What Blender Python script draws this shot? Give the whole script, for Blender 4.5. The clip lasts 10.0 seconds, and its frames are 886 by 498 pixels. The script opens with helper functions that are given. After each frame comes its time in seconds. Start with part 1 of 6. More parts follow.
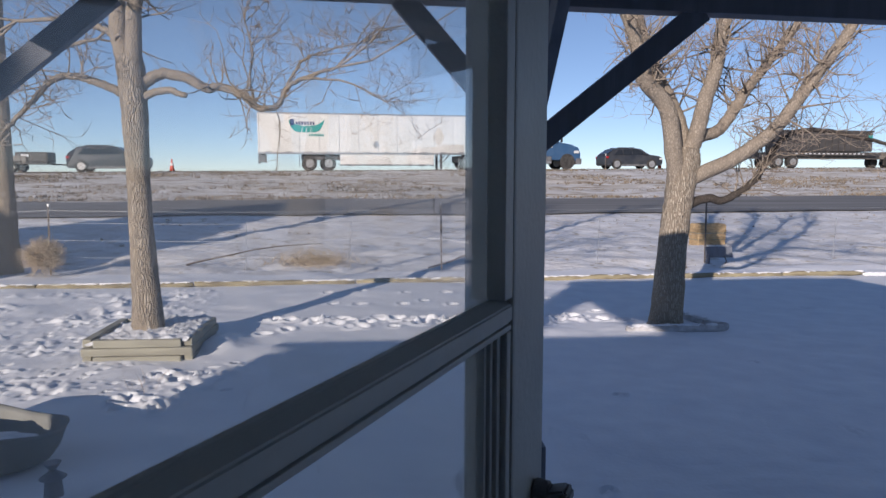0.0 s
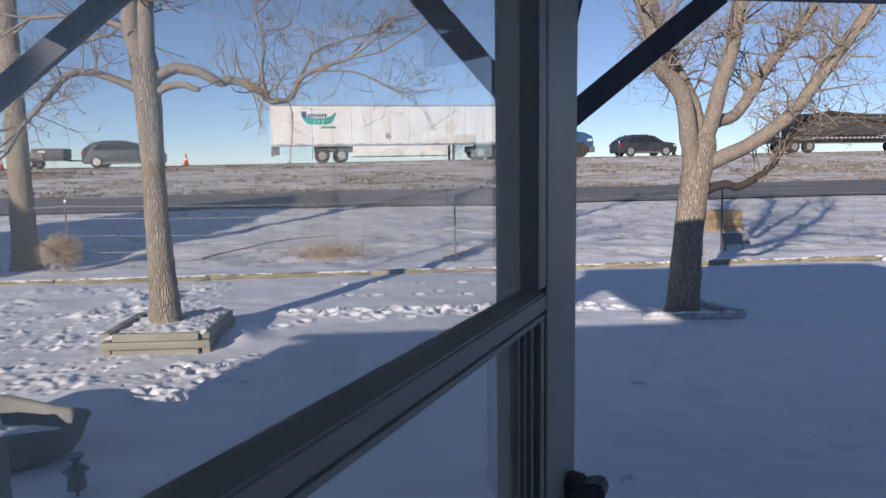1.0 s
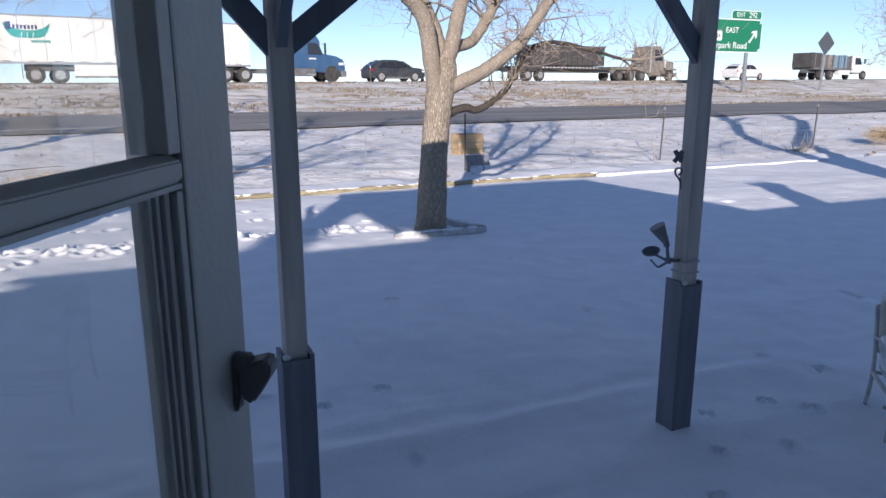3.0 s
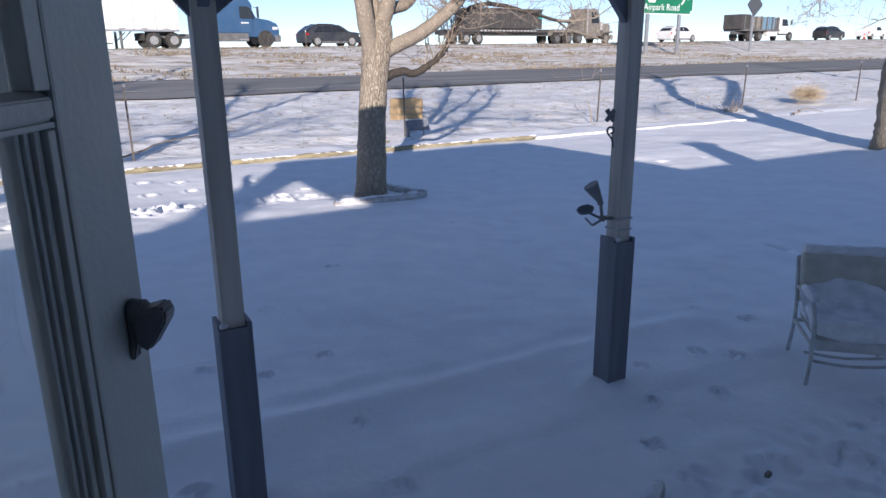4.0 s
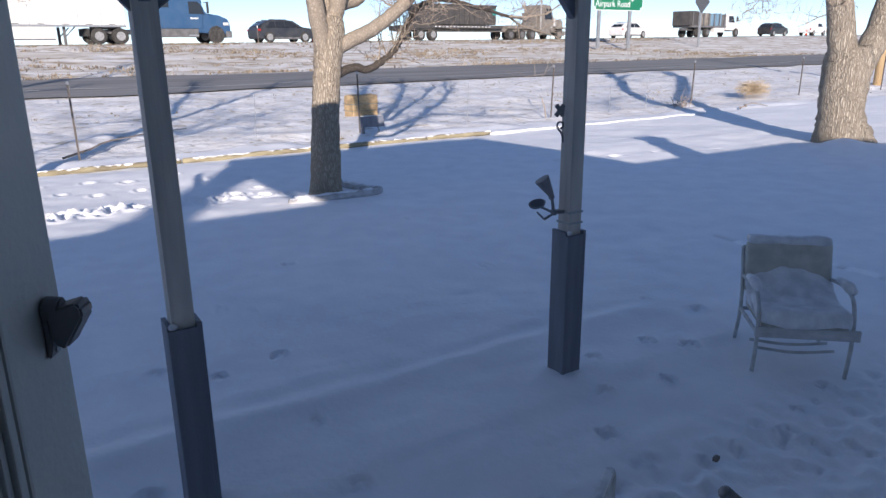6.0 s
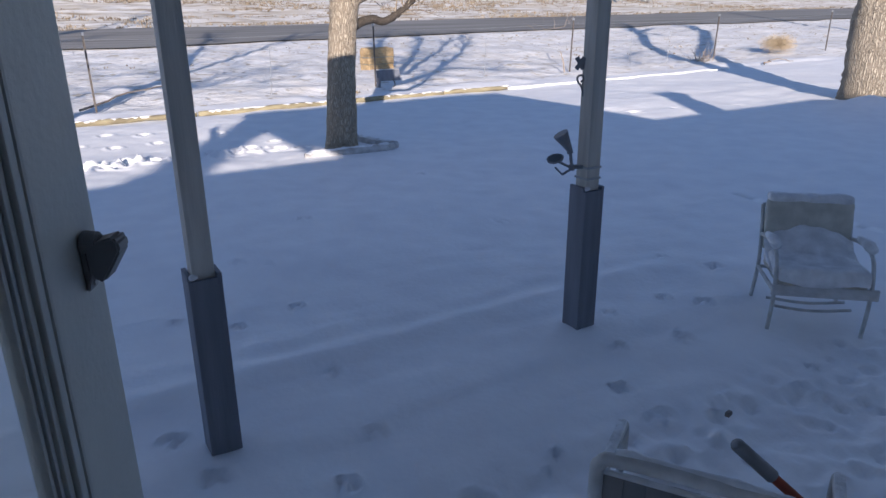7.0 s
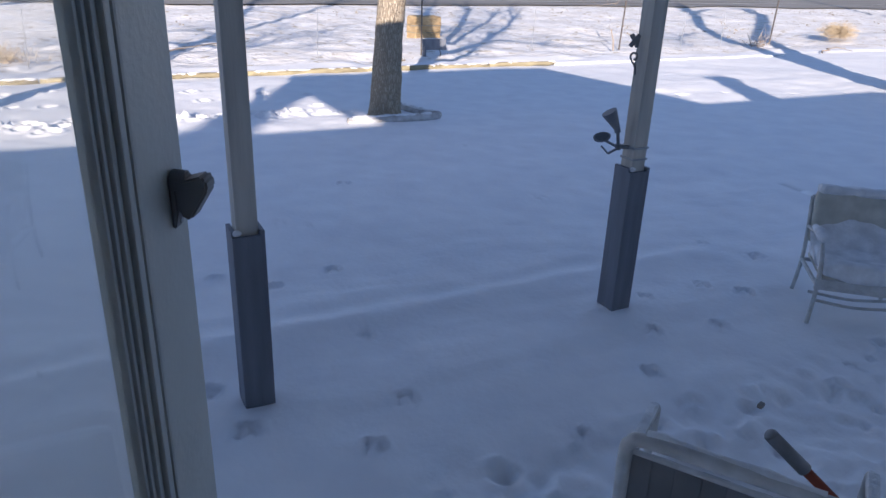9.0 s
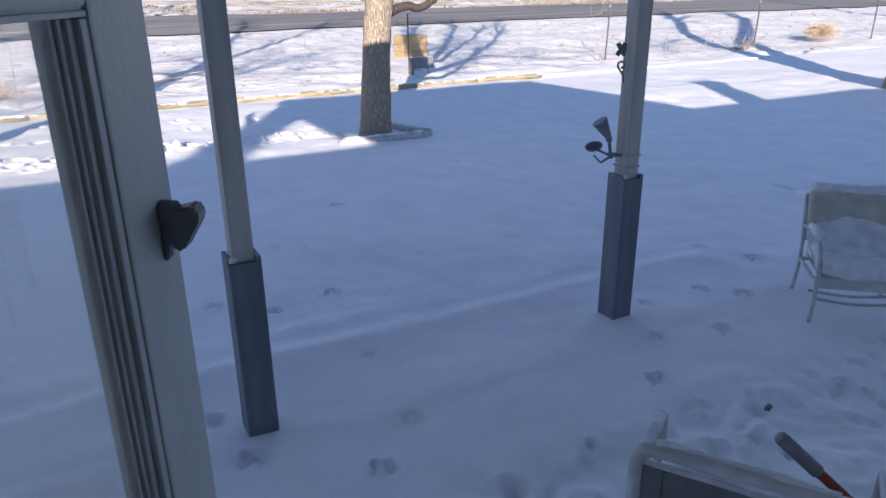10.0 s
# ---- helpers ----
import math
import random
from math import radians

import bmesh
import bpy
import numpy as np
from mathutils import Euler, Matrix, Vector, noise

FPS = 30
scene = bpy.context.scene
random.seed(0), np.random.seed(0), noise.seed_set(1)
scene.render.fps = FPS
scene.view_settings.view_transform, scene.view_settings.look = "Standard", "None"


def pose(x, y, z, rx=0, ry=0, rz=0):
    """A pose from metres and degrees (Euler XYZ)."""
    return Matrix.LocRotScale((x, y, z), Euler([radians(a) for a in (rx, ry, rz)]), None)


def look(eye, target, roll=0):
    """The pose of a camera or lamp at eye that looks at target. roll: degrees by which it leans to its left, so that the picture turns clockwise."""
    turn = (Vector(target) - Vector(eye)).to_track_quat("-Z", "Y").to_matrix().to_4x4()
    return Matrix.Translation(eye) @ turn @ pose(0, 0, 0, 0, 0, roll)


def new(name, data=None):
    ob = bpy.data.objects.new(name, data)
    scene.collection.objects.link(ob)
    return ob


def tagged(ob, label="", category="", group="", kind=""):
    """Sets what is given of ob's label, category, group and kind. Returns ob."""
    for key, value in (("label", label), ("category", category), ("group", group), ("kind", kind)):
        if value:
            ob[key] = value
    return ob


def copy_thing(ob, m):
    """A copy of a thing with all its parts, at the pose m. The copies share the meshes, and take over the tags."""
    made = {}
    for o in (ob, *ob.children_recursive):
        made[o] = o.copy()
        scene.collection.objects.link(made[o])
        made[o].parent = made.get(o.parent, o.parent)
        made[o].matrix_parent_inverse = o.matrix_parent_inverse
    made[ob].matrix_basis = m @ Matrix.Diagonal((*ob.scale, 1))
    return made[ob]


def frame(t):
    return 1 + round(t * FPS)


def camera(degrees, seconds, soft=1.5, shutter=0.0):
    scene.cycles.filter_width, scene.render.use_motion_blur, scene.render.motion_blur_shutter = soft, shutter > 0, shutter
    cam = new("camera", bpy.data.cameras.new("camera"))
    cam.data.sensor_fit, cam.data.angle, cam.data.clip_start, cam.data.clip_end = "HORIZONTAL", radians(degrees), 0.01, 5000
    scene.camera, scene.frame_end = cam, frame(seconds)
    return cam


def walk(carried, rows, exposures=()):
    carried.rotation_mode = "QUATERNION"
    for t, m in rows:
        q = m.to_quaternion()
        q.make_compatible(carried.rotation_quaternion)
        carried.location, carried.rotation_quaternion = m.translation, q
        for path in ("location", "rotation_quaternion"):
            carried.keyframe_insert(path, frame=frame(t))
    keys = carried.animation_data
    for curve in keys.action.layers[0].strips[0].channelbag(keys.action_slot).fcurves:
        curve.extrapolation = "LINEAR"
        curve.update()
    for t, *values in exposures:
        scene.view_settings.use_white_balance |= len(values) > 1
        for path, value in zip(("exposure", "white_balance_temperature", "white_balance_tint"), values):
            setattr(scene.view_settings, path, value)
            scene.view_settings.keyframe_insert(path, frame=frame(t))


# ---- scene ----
cam = camera(64.67, 10.0)
PATH = [
    (0, (0.072, 0.342, 1.907), (0.240, 2.322, 1.688), 0.01),
    (0.5, (0.051, 0.343, 1.907), (0.053, 2.331, 1.683), -0.16),
    (1, (0.063, 0.353, 1.905), (0.192, 2.334, 1.659), -0.88),
    (1.5, (0.052, 0.340, 1.899), (0.183, 2.317, 1.630), -0.34),
    (2, (0.080, 0.343, 1.881), (0.550, 2.255, 1.529), 1.16),
    (2.5, (0.097, 0.357, 1.876), (0.675, 2.226, 1.458), -0.64),
    (3, (0.126, 0.347, 1.868), (0.903, 2.133, 1.412), -0.04),
    (3.2, (0.135, 0.354, 1.866), (0.950, 2.119, 1.396), -0.95),
    (4.3, (0.155, 0.317, 1.849), (1.107, 1.984, 1.288), -0.22),
    (4.5, (0.160, 0.315, 1.851), (1.148, 1.964, 1.302), -0.49),
    (5, (0.170, 0.319, 1.850), (1.192, 1.947, 1.297), -0.35),
    (6.5, (0.164, 0.304, 1.850), (1.158, 1.943, 1.279), -0.74),
    (7, (0.156, 0.308, 1.840), (1.110, 1.930, 1.162), -0.35),
    (7.5, (0.145, 0.314, 1.836), (1.048, 1.962, 1.152), -1.22),
    (8, (0.144, 0.317, 1.837), (1.032, 1.976, 1.162), -1.20),
    (8.5, (0.128, 0.316, 1.836), (1.002, 1.977, 1.146), 1.55),
    (9, (0.127, 0.315, 1.831), (0.986, 1.958, 1.080), 2.23),
    (9.5, (0.136, 0.315, 1.828), (1.098, 1.925, 1.133), 2.22),
    (10, (0.131, 0.327, 1.828), (1.005, 1.981, 1.121), -0.48),
]
EXPOSURES = [(0.0, 0.33, 6350, 18), (1.5, 0.32, 6350, 18), (2.0, 0.48, 6350, 18), (2.5, 0.70, 6300, 18), (3.2, 0.78, 6270, 17), (4.5, 0.88, 6320, 17), (6.5, 0.93, 6400, 17), (7.5, 1.03, 6550, 17), (10.0, 1.36, 6600, 18)]
walk(cam, [(t, look(eye, target, roll)) for t, eye, target, roll in PATH], EXPOSURES)

# ---- world, sun, exposure ----
SUN_AZ, SUN_EL = 30.0, 15.5          # heading of the shadows (degrees right of +y), height of the sun
world = bpy.data.worlds.new("winter_sky")
scene.world = world
world.use_nodes = True
wn = world.node_tree
sky = wn.nodes.new("ShaderNodeTexSky")
sky.sky_type = "NISHITA"
sky.sun_disc = False
sky.sun_elevation = radians(SUN_EL)
sky.sun_rotation = radians(180 + SUN_AZ)
sky.altitude = 2200
sky.air_density, sky.dust_density, sky.ozone_density = 0.7, 0.0, 2.6
wn.nodes["Background"].inputs[1].default_value = 0.120
soften = wn.nodes.new("ShaderNodeGamma")          # a gamma that flattens the sky's range and colour
soften.inputs[1].default_value = 0.83
wn.links.new(sky.outputs[0], soften.inputs[0])
wn.links.new(soften.outputs[0], wn.nodes["Background"].inputs[0])
sun = new("sun", bpy.data.lights.new("sun", "SUN"))
sun.data.energy, sun.data.angle, sun.data.color = 3.6, radians(0.5), (1.0, 0.91, 0.79)
away = Vector((math.sin(radians(SUN_AZ)) * math.cos(radians(SUN_EL)), math.cos(radians(SUN_AZ)) * math.cos(radians(SUN_EL)), -math.sin(radians(SUN_EL))))
sun.matrix_world = look((0, 0, 30), Vector((0, 0, 30)) + away)


# ---- materials ----
def material(name, colour, rough=0.6, metal=0.0, second=None, scale=8.0, spread=0.25, bump=0.0, bump_scale=60.0, stretch=(1, 1, 1), detail=6.0,
             third=None, third_scale=1.5, third_at=0.55, spec=0.5):
    """A node material: a colour varied by noise at two scales, with fine relief."""
    m = bpy.data.materials.new(name)
    m.use_nodes = True
    nt = m.node_tree
    b = nt.nodes["Principled BSDF"]
    b.inputs["Roughness"].default_value, b.inputs["Metallic"].default_value = rough, metal
    b.inputs["Specular IOR Level"].default_value = spec
    geo = nt.nodes.new("ShaderNodeTexCoord")
    mp = nt.nodes.new("ShaderNodeMapping")
    mp.inputs["Scale"].default_value = stretch
    nt.links.new(geo.outputs["Object"], mp.inputs["Vector"])

    def noise_at(s, d):
        n = nt.nodes.new("ShaderNodeTexNoise")
        n.inputs["Scale"].default_value, n.inputs["Detail"].default_value = s, d
        nt.links.new(mp.outputs[0], n.inputs["Vector"])
        return n

    def mix(a, c, fac):
        x = nt.nodes.new("ShaderNodeMix")
        x.data_type = "RGBA"
        nt.links.new(fac, x.inputs["Factor"])
        for socket, v in ((x.inputs["A"], a), (x.inputs["B"], c)):
            if isinstance(v, tuple):
                socket.default_value = (*v, 1)
            else:
                nt.links.new(v, socket)
        return x.outputs["Result"]

    def ramp(src, lo, hi):
        r = nt.nodes.new("ShaderNodeMapRange")
        r.inputs["From Min"].default_value, r.inputs["From Max"].default_value = lo, hi
        nt.links.new(src, r.inputs["Value"])
        return r.outputs[0]

    second = second or tuple(c * (1 - spread) for c in colour)
    col = mix(colour, second, ramp(noise_at(scale, detail).outputs["Fac"], 0.35, 0.65))
    if third:
        col = mix(col, third, ramp(noise_at(third_scale, 8).outputs["Fac"], third_at, third_at + 0.06))
    nt.links.new(col, b.inputs["Base Color"])
    if bump:
        bp = nt.nodes.new("ShaderNodeBump")
        bp.inputs["Strength"].default_value, bp.inputs["Distance"].default_value = 1.0, bump
        nt.links.new(noise_at(bump_scale, 5).outputs["Fac"], bp.inputs["Height"])
        nt.links.new(bp.outputs[0], b.inputs["Normal"])
    return m


SNOW = material("snow", (0.86, 0.87, 0.89), 0.75, second=(0.80, 0.81, 0.84), scale=3, bump=0.003, bump_scale=24, spec=0.2)
SNOW_PACK = material("packed_snow", (0.84, 0.85, 0.87), 0.8, bump=0.01, bump_scale=40, spec=0.2)
FIELD = material("snowy_field", (0.84, 0.84, 0.85), 0.85, second=(0.70, 0.68, 0.66), scale=2.6, bump=0.05, bump_scale=6, stretch=(0.8, 0.8, 1),
                 third=(0.52, 0.47, 0.40), third_scale=4.5, third_at=0.60, spec=0.15)
BANK = material("grassy_bank", (0.78, 0.765, 0.75), 0.9, second=(0.56, 0.51, 0.44), scale=2.2, bump=0.05, bump_scale=6, stretch=(0.16, 0.55, 1), detail=10,
                third=(0.40, 0.33, 0.25), third_scale=3.4, third_at=0.555, spec=0.1)
TUMBLE = material("pale_dry_stems", (0.56, 0.46, 0.33), 0.9, second=(0.42, 0.33, 0.22), scale=5)
TUFT = material("dead_grass", (0.30, 0.25, 0.185), 0.9, second=(0.17, 0.14, 0.11), scale=0.8, spec=0.1)
PLAIN = material("far_plain", (0.44, 0.38, 0.33), 0.95, second=(0.72, 0.72, 0.74), scale=0.02, detail=8, spec=0.1)
ASPHALT = material("asphalt", (0.175, 0.170, 0.165), 0.85, second=(0.27, 0.265, 0.26), scale=1.6, bump=0.004, bump_scale=80, stretch=(0.06, 1, 1), detail=10,
                   third=(0.30, 0.30, 0.305), third_scale=1.5, third_at=0.66, spec=0.3)
HIGHWAY = material("salted_concrete", (0.26, 0.25, 0.245), 0.85, second=(0.17, 0.165, 0.16), scale=0.5, stretch=(0.1, 1, 1), spec=0.3)


def bark_material(name, ridge, furrow, cell, tall, depth):
    """Pale ridged bark: a stretched network of dark furrows between plates, with finer grain on them."""
    m = material(name, ridge, 0.9, second=tuple(c * 0.72 for c in ridge), scale=cell * 0.5, stretch=(1, 1, 0.35), detail=8, spec=0.12)
    nt = m.node_tree
    b = nt.nodes["Principled BSDF"]
    old = b.inputs["Base Color"].links[0].from_socket
    tc = nt.nodes.new("ShaderNodeTexCoord")
    mp = nt.nodes.new("ShaderNodeMapping")
    mp.inputs["Scale"].default_value = (1, 1, tall)
    wob = nt.nodes.new("ShaderNodeTexNoise")
    wob.inputs["Scale"].default_value, wob.inputs["Detail"].default_value = 9, 4
    add = nt.nodes.new("ShaderNodeMixRGB")
    add.blend_type, add.inputs[0].default_value = "ADD", 0.055
    vor = nt.nodes.new("ShaderNodeTexVoronoi")
    vor.feature = "DISTANCE_TO_EDGE"
    vor.inputs["Scale"].default_value = cell
    rng = nt.nodes.new("ShaderNodeMapRange")
    rng.inputs["From Min"].default_value, rng.inputs["From Max"].default_value = 0.0, 0.22
    mix = nt.nodes.new("ShaderNodeMixRGB")
    mix.inputs[1].default_value = (*furrow, 1)
    bump = nt.nodes.new("ShaderNodeBump")
    bump.inputs["Distance"].default_value = depth
    nt.links.new(tc.outputs["Object"], mp.inputs["Vector"])
    nt.links.new(tc.outputs["Object"], wob.inputs["Vector"])
    nt.links.new(mp.outputs[0], add.inputs[1])
    nt.links.new(wob.outputs["Color"], add.inputs[2])
    nt.links.new(add.outputs[0], vor.inputs["Vector"])
    nt.links.new(vor.outputs["Distance"], rng.inputs["Value"])
    nt.links.new(rng.outputs[0], mix.inputs[0])
    nt.links.new(old, mix.inputs[2])
    nt.links.new(mix.outputs[0], b.inputs["Base Color"])
    nt.links.new(rng.outputs[0], bump.inputs["Height"])
    nt.links.new(bump.outputs[0], b.inputs["Normal"])
    return m


BARK = bark_material("pale_bark", (0.53, 0.455, 0.36), (0.28, 0.23, 0.175), 44, 0.20, 0.012)
LIMBBARK = bark_material("smoother_limb_bark", (0.44, 0.375, 0.30), (0.27, 0.225, 0.175), 38, 0.6, 0.006)
BIGBARK = bark_material("old_furrowed_bark", (0.50, 0.44, 0.355), (0.29, 0.245, 0.195), 34, 0.10, 0.02)
# a darker bark for one low limb
DARKBARK = bark_material("dark_limb_bark", (0.13, 0.11, 0.095), (0.07, 0.06, 0.05), 38, 0.6, 0.006)
FROSTWOOD = material("frosted_wood", (0.55, 0.55, 0.56), 0.9, second=(0.34, 0.325, 0.31), scale=9, spread=0.5, bump=0.006, bump_scale=30)
NEEDLES = material("evergreen_needles", (0.05, 0.08, 0.045), 0.8, second=(0.08, 0.11, 0.06), scale=9)
TWIG = material("twig_bark", (0.36, 0.295, 0.24), 0.9, spread=0.35, scale=12, spec=0.15)
# post tones raised above the wood's own, imitating a veil of glare
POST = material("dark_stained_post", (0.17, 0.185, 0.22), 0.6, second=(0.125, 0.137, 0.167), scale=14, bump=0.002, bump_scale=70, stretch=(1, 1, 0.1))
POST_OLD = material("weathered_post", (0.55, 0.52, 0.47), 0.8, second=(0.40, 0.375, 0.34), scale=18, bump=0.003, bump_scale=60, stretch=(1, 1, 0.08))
DOORPAINT = material("door_paint", (0.51, 0.54, 0.53), 0.45, second=(0.45, 0.475, 0.465), scale=9, bump=0.0006, bump_scale=180)
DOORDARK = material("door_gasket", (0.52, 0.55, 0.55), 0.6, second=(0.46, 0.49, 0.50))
# black plastic lifted to grey, a stand-in for glare over dark parts
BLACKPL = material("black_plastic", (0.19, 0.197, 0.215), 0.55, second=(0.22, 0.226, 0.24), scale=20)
TIMBER = material("landscape_timber", (0.36, 0.345, 0.27), 0.85, second=(0.22, 0.205, 0.16), scale=9, bump=0.004, bump_scale=50, stretch=(0.12, 1, 1))
LOG = material("mossy_edging", (0.36, 0.315, 0.20), 0.9, second=(0.20, 0.17, 0.11), scale=7, bump=0.02, bump_scale=18, stretch=(0.4, 1, 1))
STEEL = material("galvanised_steel", (0.42, 0.43, 0.44), 0.45, 0.6, second=(0.33, 0.34, 0.35), scale=6)
RUST = material("fence_steel", (0.14, 0.125, 0.115), 0.75, 0.2, second=(0.09, 0.075, 0.065), scale=10)
TRAILERW = material("trailer_white", (0.78, 0.77, 0.74), 0.5, second=(0.68, 0.67, 0.635), scale=0.8, stretch=(1.6, 1, 0.35))
RUBBER = material("tyre_rubber", (0.03, 0.029, 0.028), 0.85, second=(0.07, 0.065, 0.06), scale=5)
ALLOY = material("wheel_metal", (0.50, 0.49, 0.47), 0.4, 0.5, second=(0.33, 0.32, 0.31), scale=9)
CARGLASS = material("vehicle_glass", (0.02, 0.024, 0.03), 0.08, second=(0.03, 0.034, 0.04))
BLUEP = material("truck_blue", (0.03, 0.085, 0.18), 0.4, second=(0.045, 0.10, 0.19), scale=2)
GREYP = material("grimy_lower_panel", (0.16, 0.16, 0.165), 0.6, second=(0.10, 0.10, 0.10), scale=3)
BLACKP = material("dark_car_paint", (0.022, 0.024, 0.028), 0.3, second=(0.05, 0.048, 0.046), scale=2.5)
CHARP = material("charcoal_car_paint", (0.030, 0.034, 0.042), 0.3, second=(0.055, 0.056, 0.06), scale=2.5)
WHITEP = material("white_car_paint", (0.72, 0.72, 0.72), 0.35, second=(0.62, 0.61, 0.59), scale=2.5)
DUSTY = material("dusty_truck_metal", (0.25, 0.225, 0.195), 0.65, second=(0.15, 0.135, 0.12), scale=3)
SKIPBLK = material("black_container_steel", (0.05, 0.048, 0.048), 0.6, second=(0.08, 0.073, 0.068), scale=2)
CRATEB = material("faded_blue_plastic", (0.12, 0.22, 0.32), 0.6, second=(0.18, 0.28, 0.36), scale=3)
TEAL = material("teal_decal", (0.01, 0.36, 0.33), 0.5)
NAVY = material("navy_decal", (0.02, 0.04, 0.16), 0.5)
SIGNGREEN = material("sign_green", (0.005, 0.17, 0.085), 0.45, second=(0.008, 0.15, 0.078), scale=2)
SIGNWHITE = material("sign_white", (0.82, 0.82, 0.82), 0.5)
SIGNBACK = material("sign_back", (0.13, 0.14, 0.15), 0.5, 0.5)
ORANGE = material("cone_orange", (0.80, 0.09, 0.03), 0.6)
STRAW = material("straw", (0.58, 0.42, 0.24), 0.9, second=(0.42, 0.28, 0.14), scale=30, bump=0.02, bump_scale=45, stretch=(0.3, 1, 1.5))
DRYBUSH = material("dry_weed", (0.42, 0.29, 0.16), 0.9, second=(0.28, 0.19, 0.11), scale=6)
CHAIRM = material("frosted_bronze_frame", (0.44, 0.44, 0.43), 0.7, 0.1, second=(0.58, 0.58, 0.58), scale=12)
CUSHION = material("tan_cushion", (0.60, 0.58, 0.52), 0.9, second=(0.46, 0.445, 0.39), scale=9, bump=0.002, bump_scale=150)
OLDWOOD = material("grey_wood", (0.24, 0.215, 0.19), 0.85, second=(0.14, 0.125, 0.11), scale=10, bump=0.003, bump_scale=60, stretch=(1, 1, 0.15))
REDSHAFT = material("orange_fibreglass", (0.42, 0.085, 0.04), 0.5, second=(0.34, 0.07, 0.035), scale=9)
# unseen walls, made this pale to bounce light onto door and posts
SIDING = material("house_siding", (0.78, 0.78, 0.76), 0.7, second=(0.70, 0.70, 0.68), scale=4)
ROOFING = material("roof_shingle", (0.16, 0.15, 0.145), 0.9, second=(0.11, 0.105, 0.10), scale=10)
# pale reflector panel added under the porch roof
BOUNCEPANEL = material("bounce_panel", (0.42, 0.42, 0.41), 0.7, second=(0.35, 0.35, 0.34), scale=6, stretch=(1, 0.1, 1))
# room wall tone raised too, to return more light
ROOMWALL = material("room_wall", (0.62, 0.60, 0.56), 0.8, second=(0.55, 0.53, 0.49), scale=3)
BOWLM = material("weathered_bowl_metal", (0.26, 0.26, 0.235), 0.7, 0.1, second=(0.19, 0.19, 0.175), scale=6, bump=0.003, bump_scale=30)
REDLAMP = material("tail_lamp", (0.50, 0.01, 0.01), 0.3)
CLEARLAMP = material("head_lamp", (0.70, 0.70, 0.68), 0.15)

GLASS = bpy.data.materials.new("door_glass")
GLASS.use_nodes = True
gb = GLASS.node_tree.nodes["Principled BSDF"]
gb.inputs["Base Color"].default_value = (1.0, 1.0, 0.965, 1)
gb.inputs["Roughness"].default_value = 0.0
gb.inputs["IOR"].default_value = 1.45
gb.inputs["Transmission Weight"].default_value = 1.0
gt = GLASS.node_tree
dust, dust_noise, dust_range, dust_mix = (gt.nodes.new(k) for k in ("ShaderNodeBsdfTranslucent", "ShaderNodeTexNoise", "ShaderNodeMapRange", "ShaderNodeMixShader"))
dust.inputs["Color"].default_value = (1.0, 0.97, 0.88, 1)
dust_noise.inputs["Scale"].default_value, dust_noise.inputs["Detail"].default_value = 3.5, 6
dust_range.inputs["From Min"].default_value, dust_range.inputs["From Max"].default_value = 0.3, 0.7
dust_range.inputs["To Min"].default_value, dust_range.inputs["To Max"].default_value = 0.045, 0.095
gt.links.new(dust_noise.outputs["Fac"], dust_range.inputs["Value"])
gt.links.new(dust_range.outputs[0], dust_mix.inputs[0])
gt.links.new(gb.outputs[0], dust_mix.inputs[1])
gt.links.new(dust.outputs[0], dust_mix.inputs[2])
gt.links.new(dust_mix.outputs[0], gt.nodes["Material Output"].inputs[0])


# ---- mesh helpers ----
def mesh_object(name, verts, faces, mats, parent=None, label="", smooth=False, indices=None):
    me = bpy.data.meshes.new(name)
    me.from_pydata(verts, [], faces)
    for m in mats if isinstance(mats, (list, tuple)) else [mats]:
        me.materials.append(m)
    if indices is not None:
        me.polygons.foreach_set("material_index", indices)
    if smooth:
        me.polygons.foreach_set("use_smooth", [True] * len(me.polygons))
    me.update()
    ob = new(name, me)
    if parent is not None:
        ob.parent = parent
    return tagged(ob, label)


def part(name, bm, mat, parent=None, label="", smooth=False):
    """One mesh object from a bmesh, under a thing or a part."""
    me = bpy.data.meshes.new(name)
    bm.to_mesh(me)
    bm.free()
    me.materials.append(mat)
    if smooth:
        me.polygons.foreach_set("use_smooth", [True] * len(me.polygons))
    ob = new(name, me)
    if parent is not None:
        ob.parent = parent
    return tagged(ob, label)


def thing(name, label, category, at=(0, 0, 0), turn=0.0, group="", kind=""):
    ob = new(name)
    ob.empty_display_size = 0.2
    ob.matrix_world = pose(*at, 0, 0, turn)
    return tagged(ob, label, category, group, kind)


def box(x0, x1, y0, y1, z0, z1, bevel=0.0, m=None, bm=None):
    own = bmesh.new()
    bmesh.ops.create_cube(own, size=1.0, matrix=Matrix.Translation(((x0 + x1) / 2, (y0 + y1) / 2, (z0 + z1) / 2)) @ Matrix.Diagonal((abs(x1 - x0), abs(y1 - y0), abs(z1 - z0), 1)))
    if bevel:
        bmesh.ops.bevel(own, geom=own.edges[:], offset=bevel, segments=2, affect="EDGES", profile=0.6)
    if m is not None:
        own.transform(m)
    if bm is None:
        return own
    return join(bm, own)


def join(bm, other):
    me = bpy.data.meshes.new("tmp")
    other.to_mesh(me)
    other.free()
    bm.from_mesh(me)
    bpy.data.meshes.remove(me)
    return bm


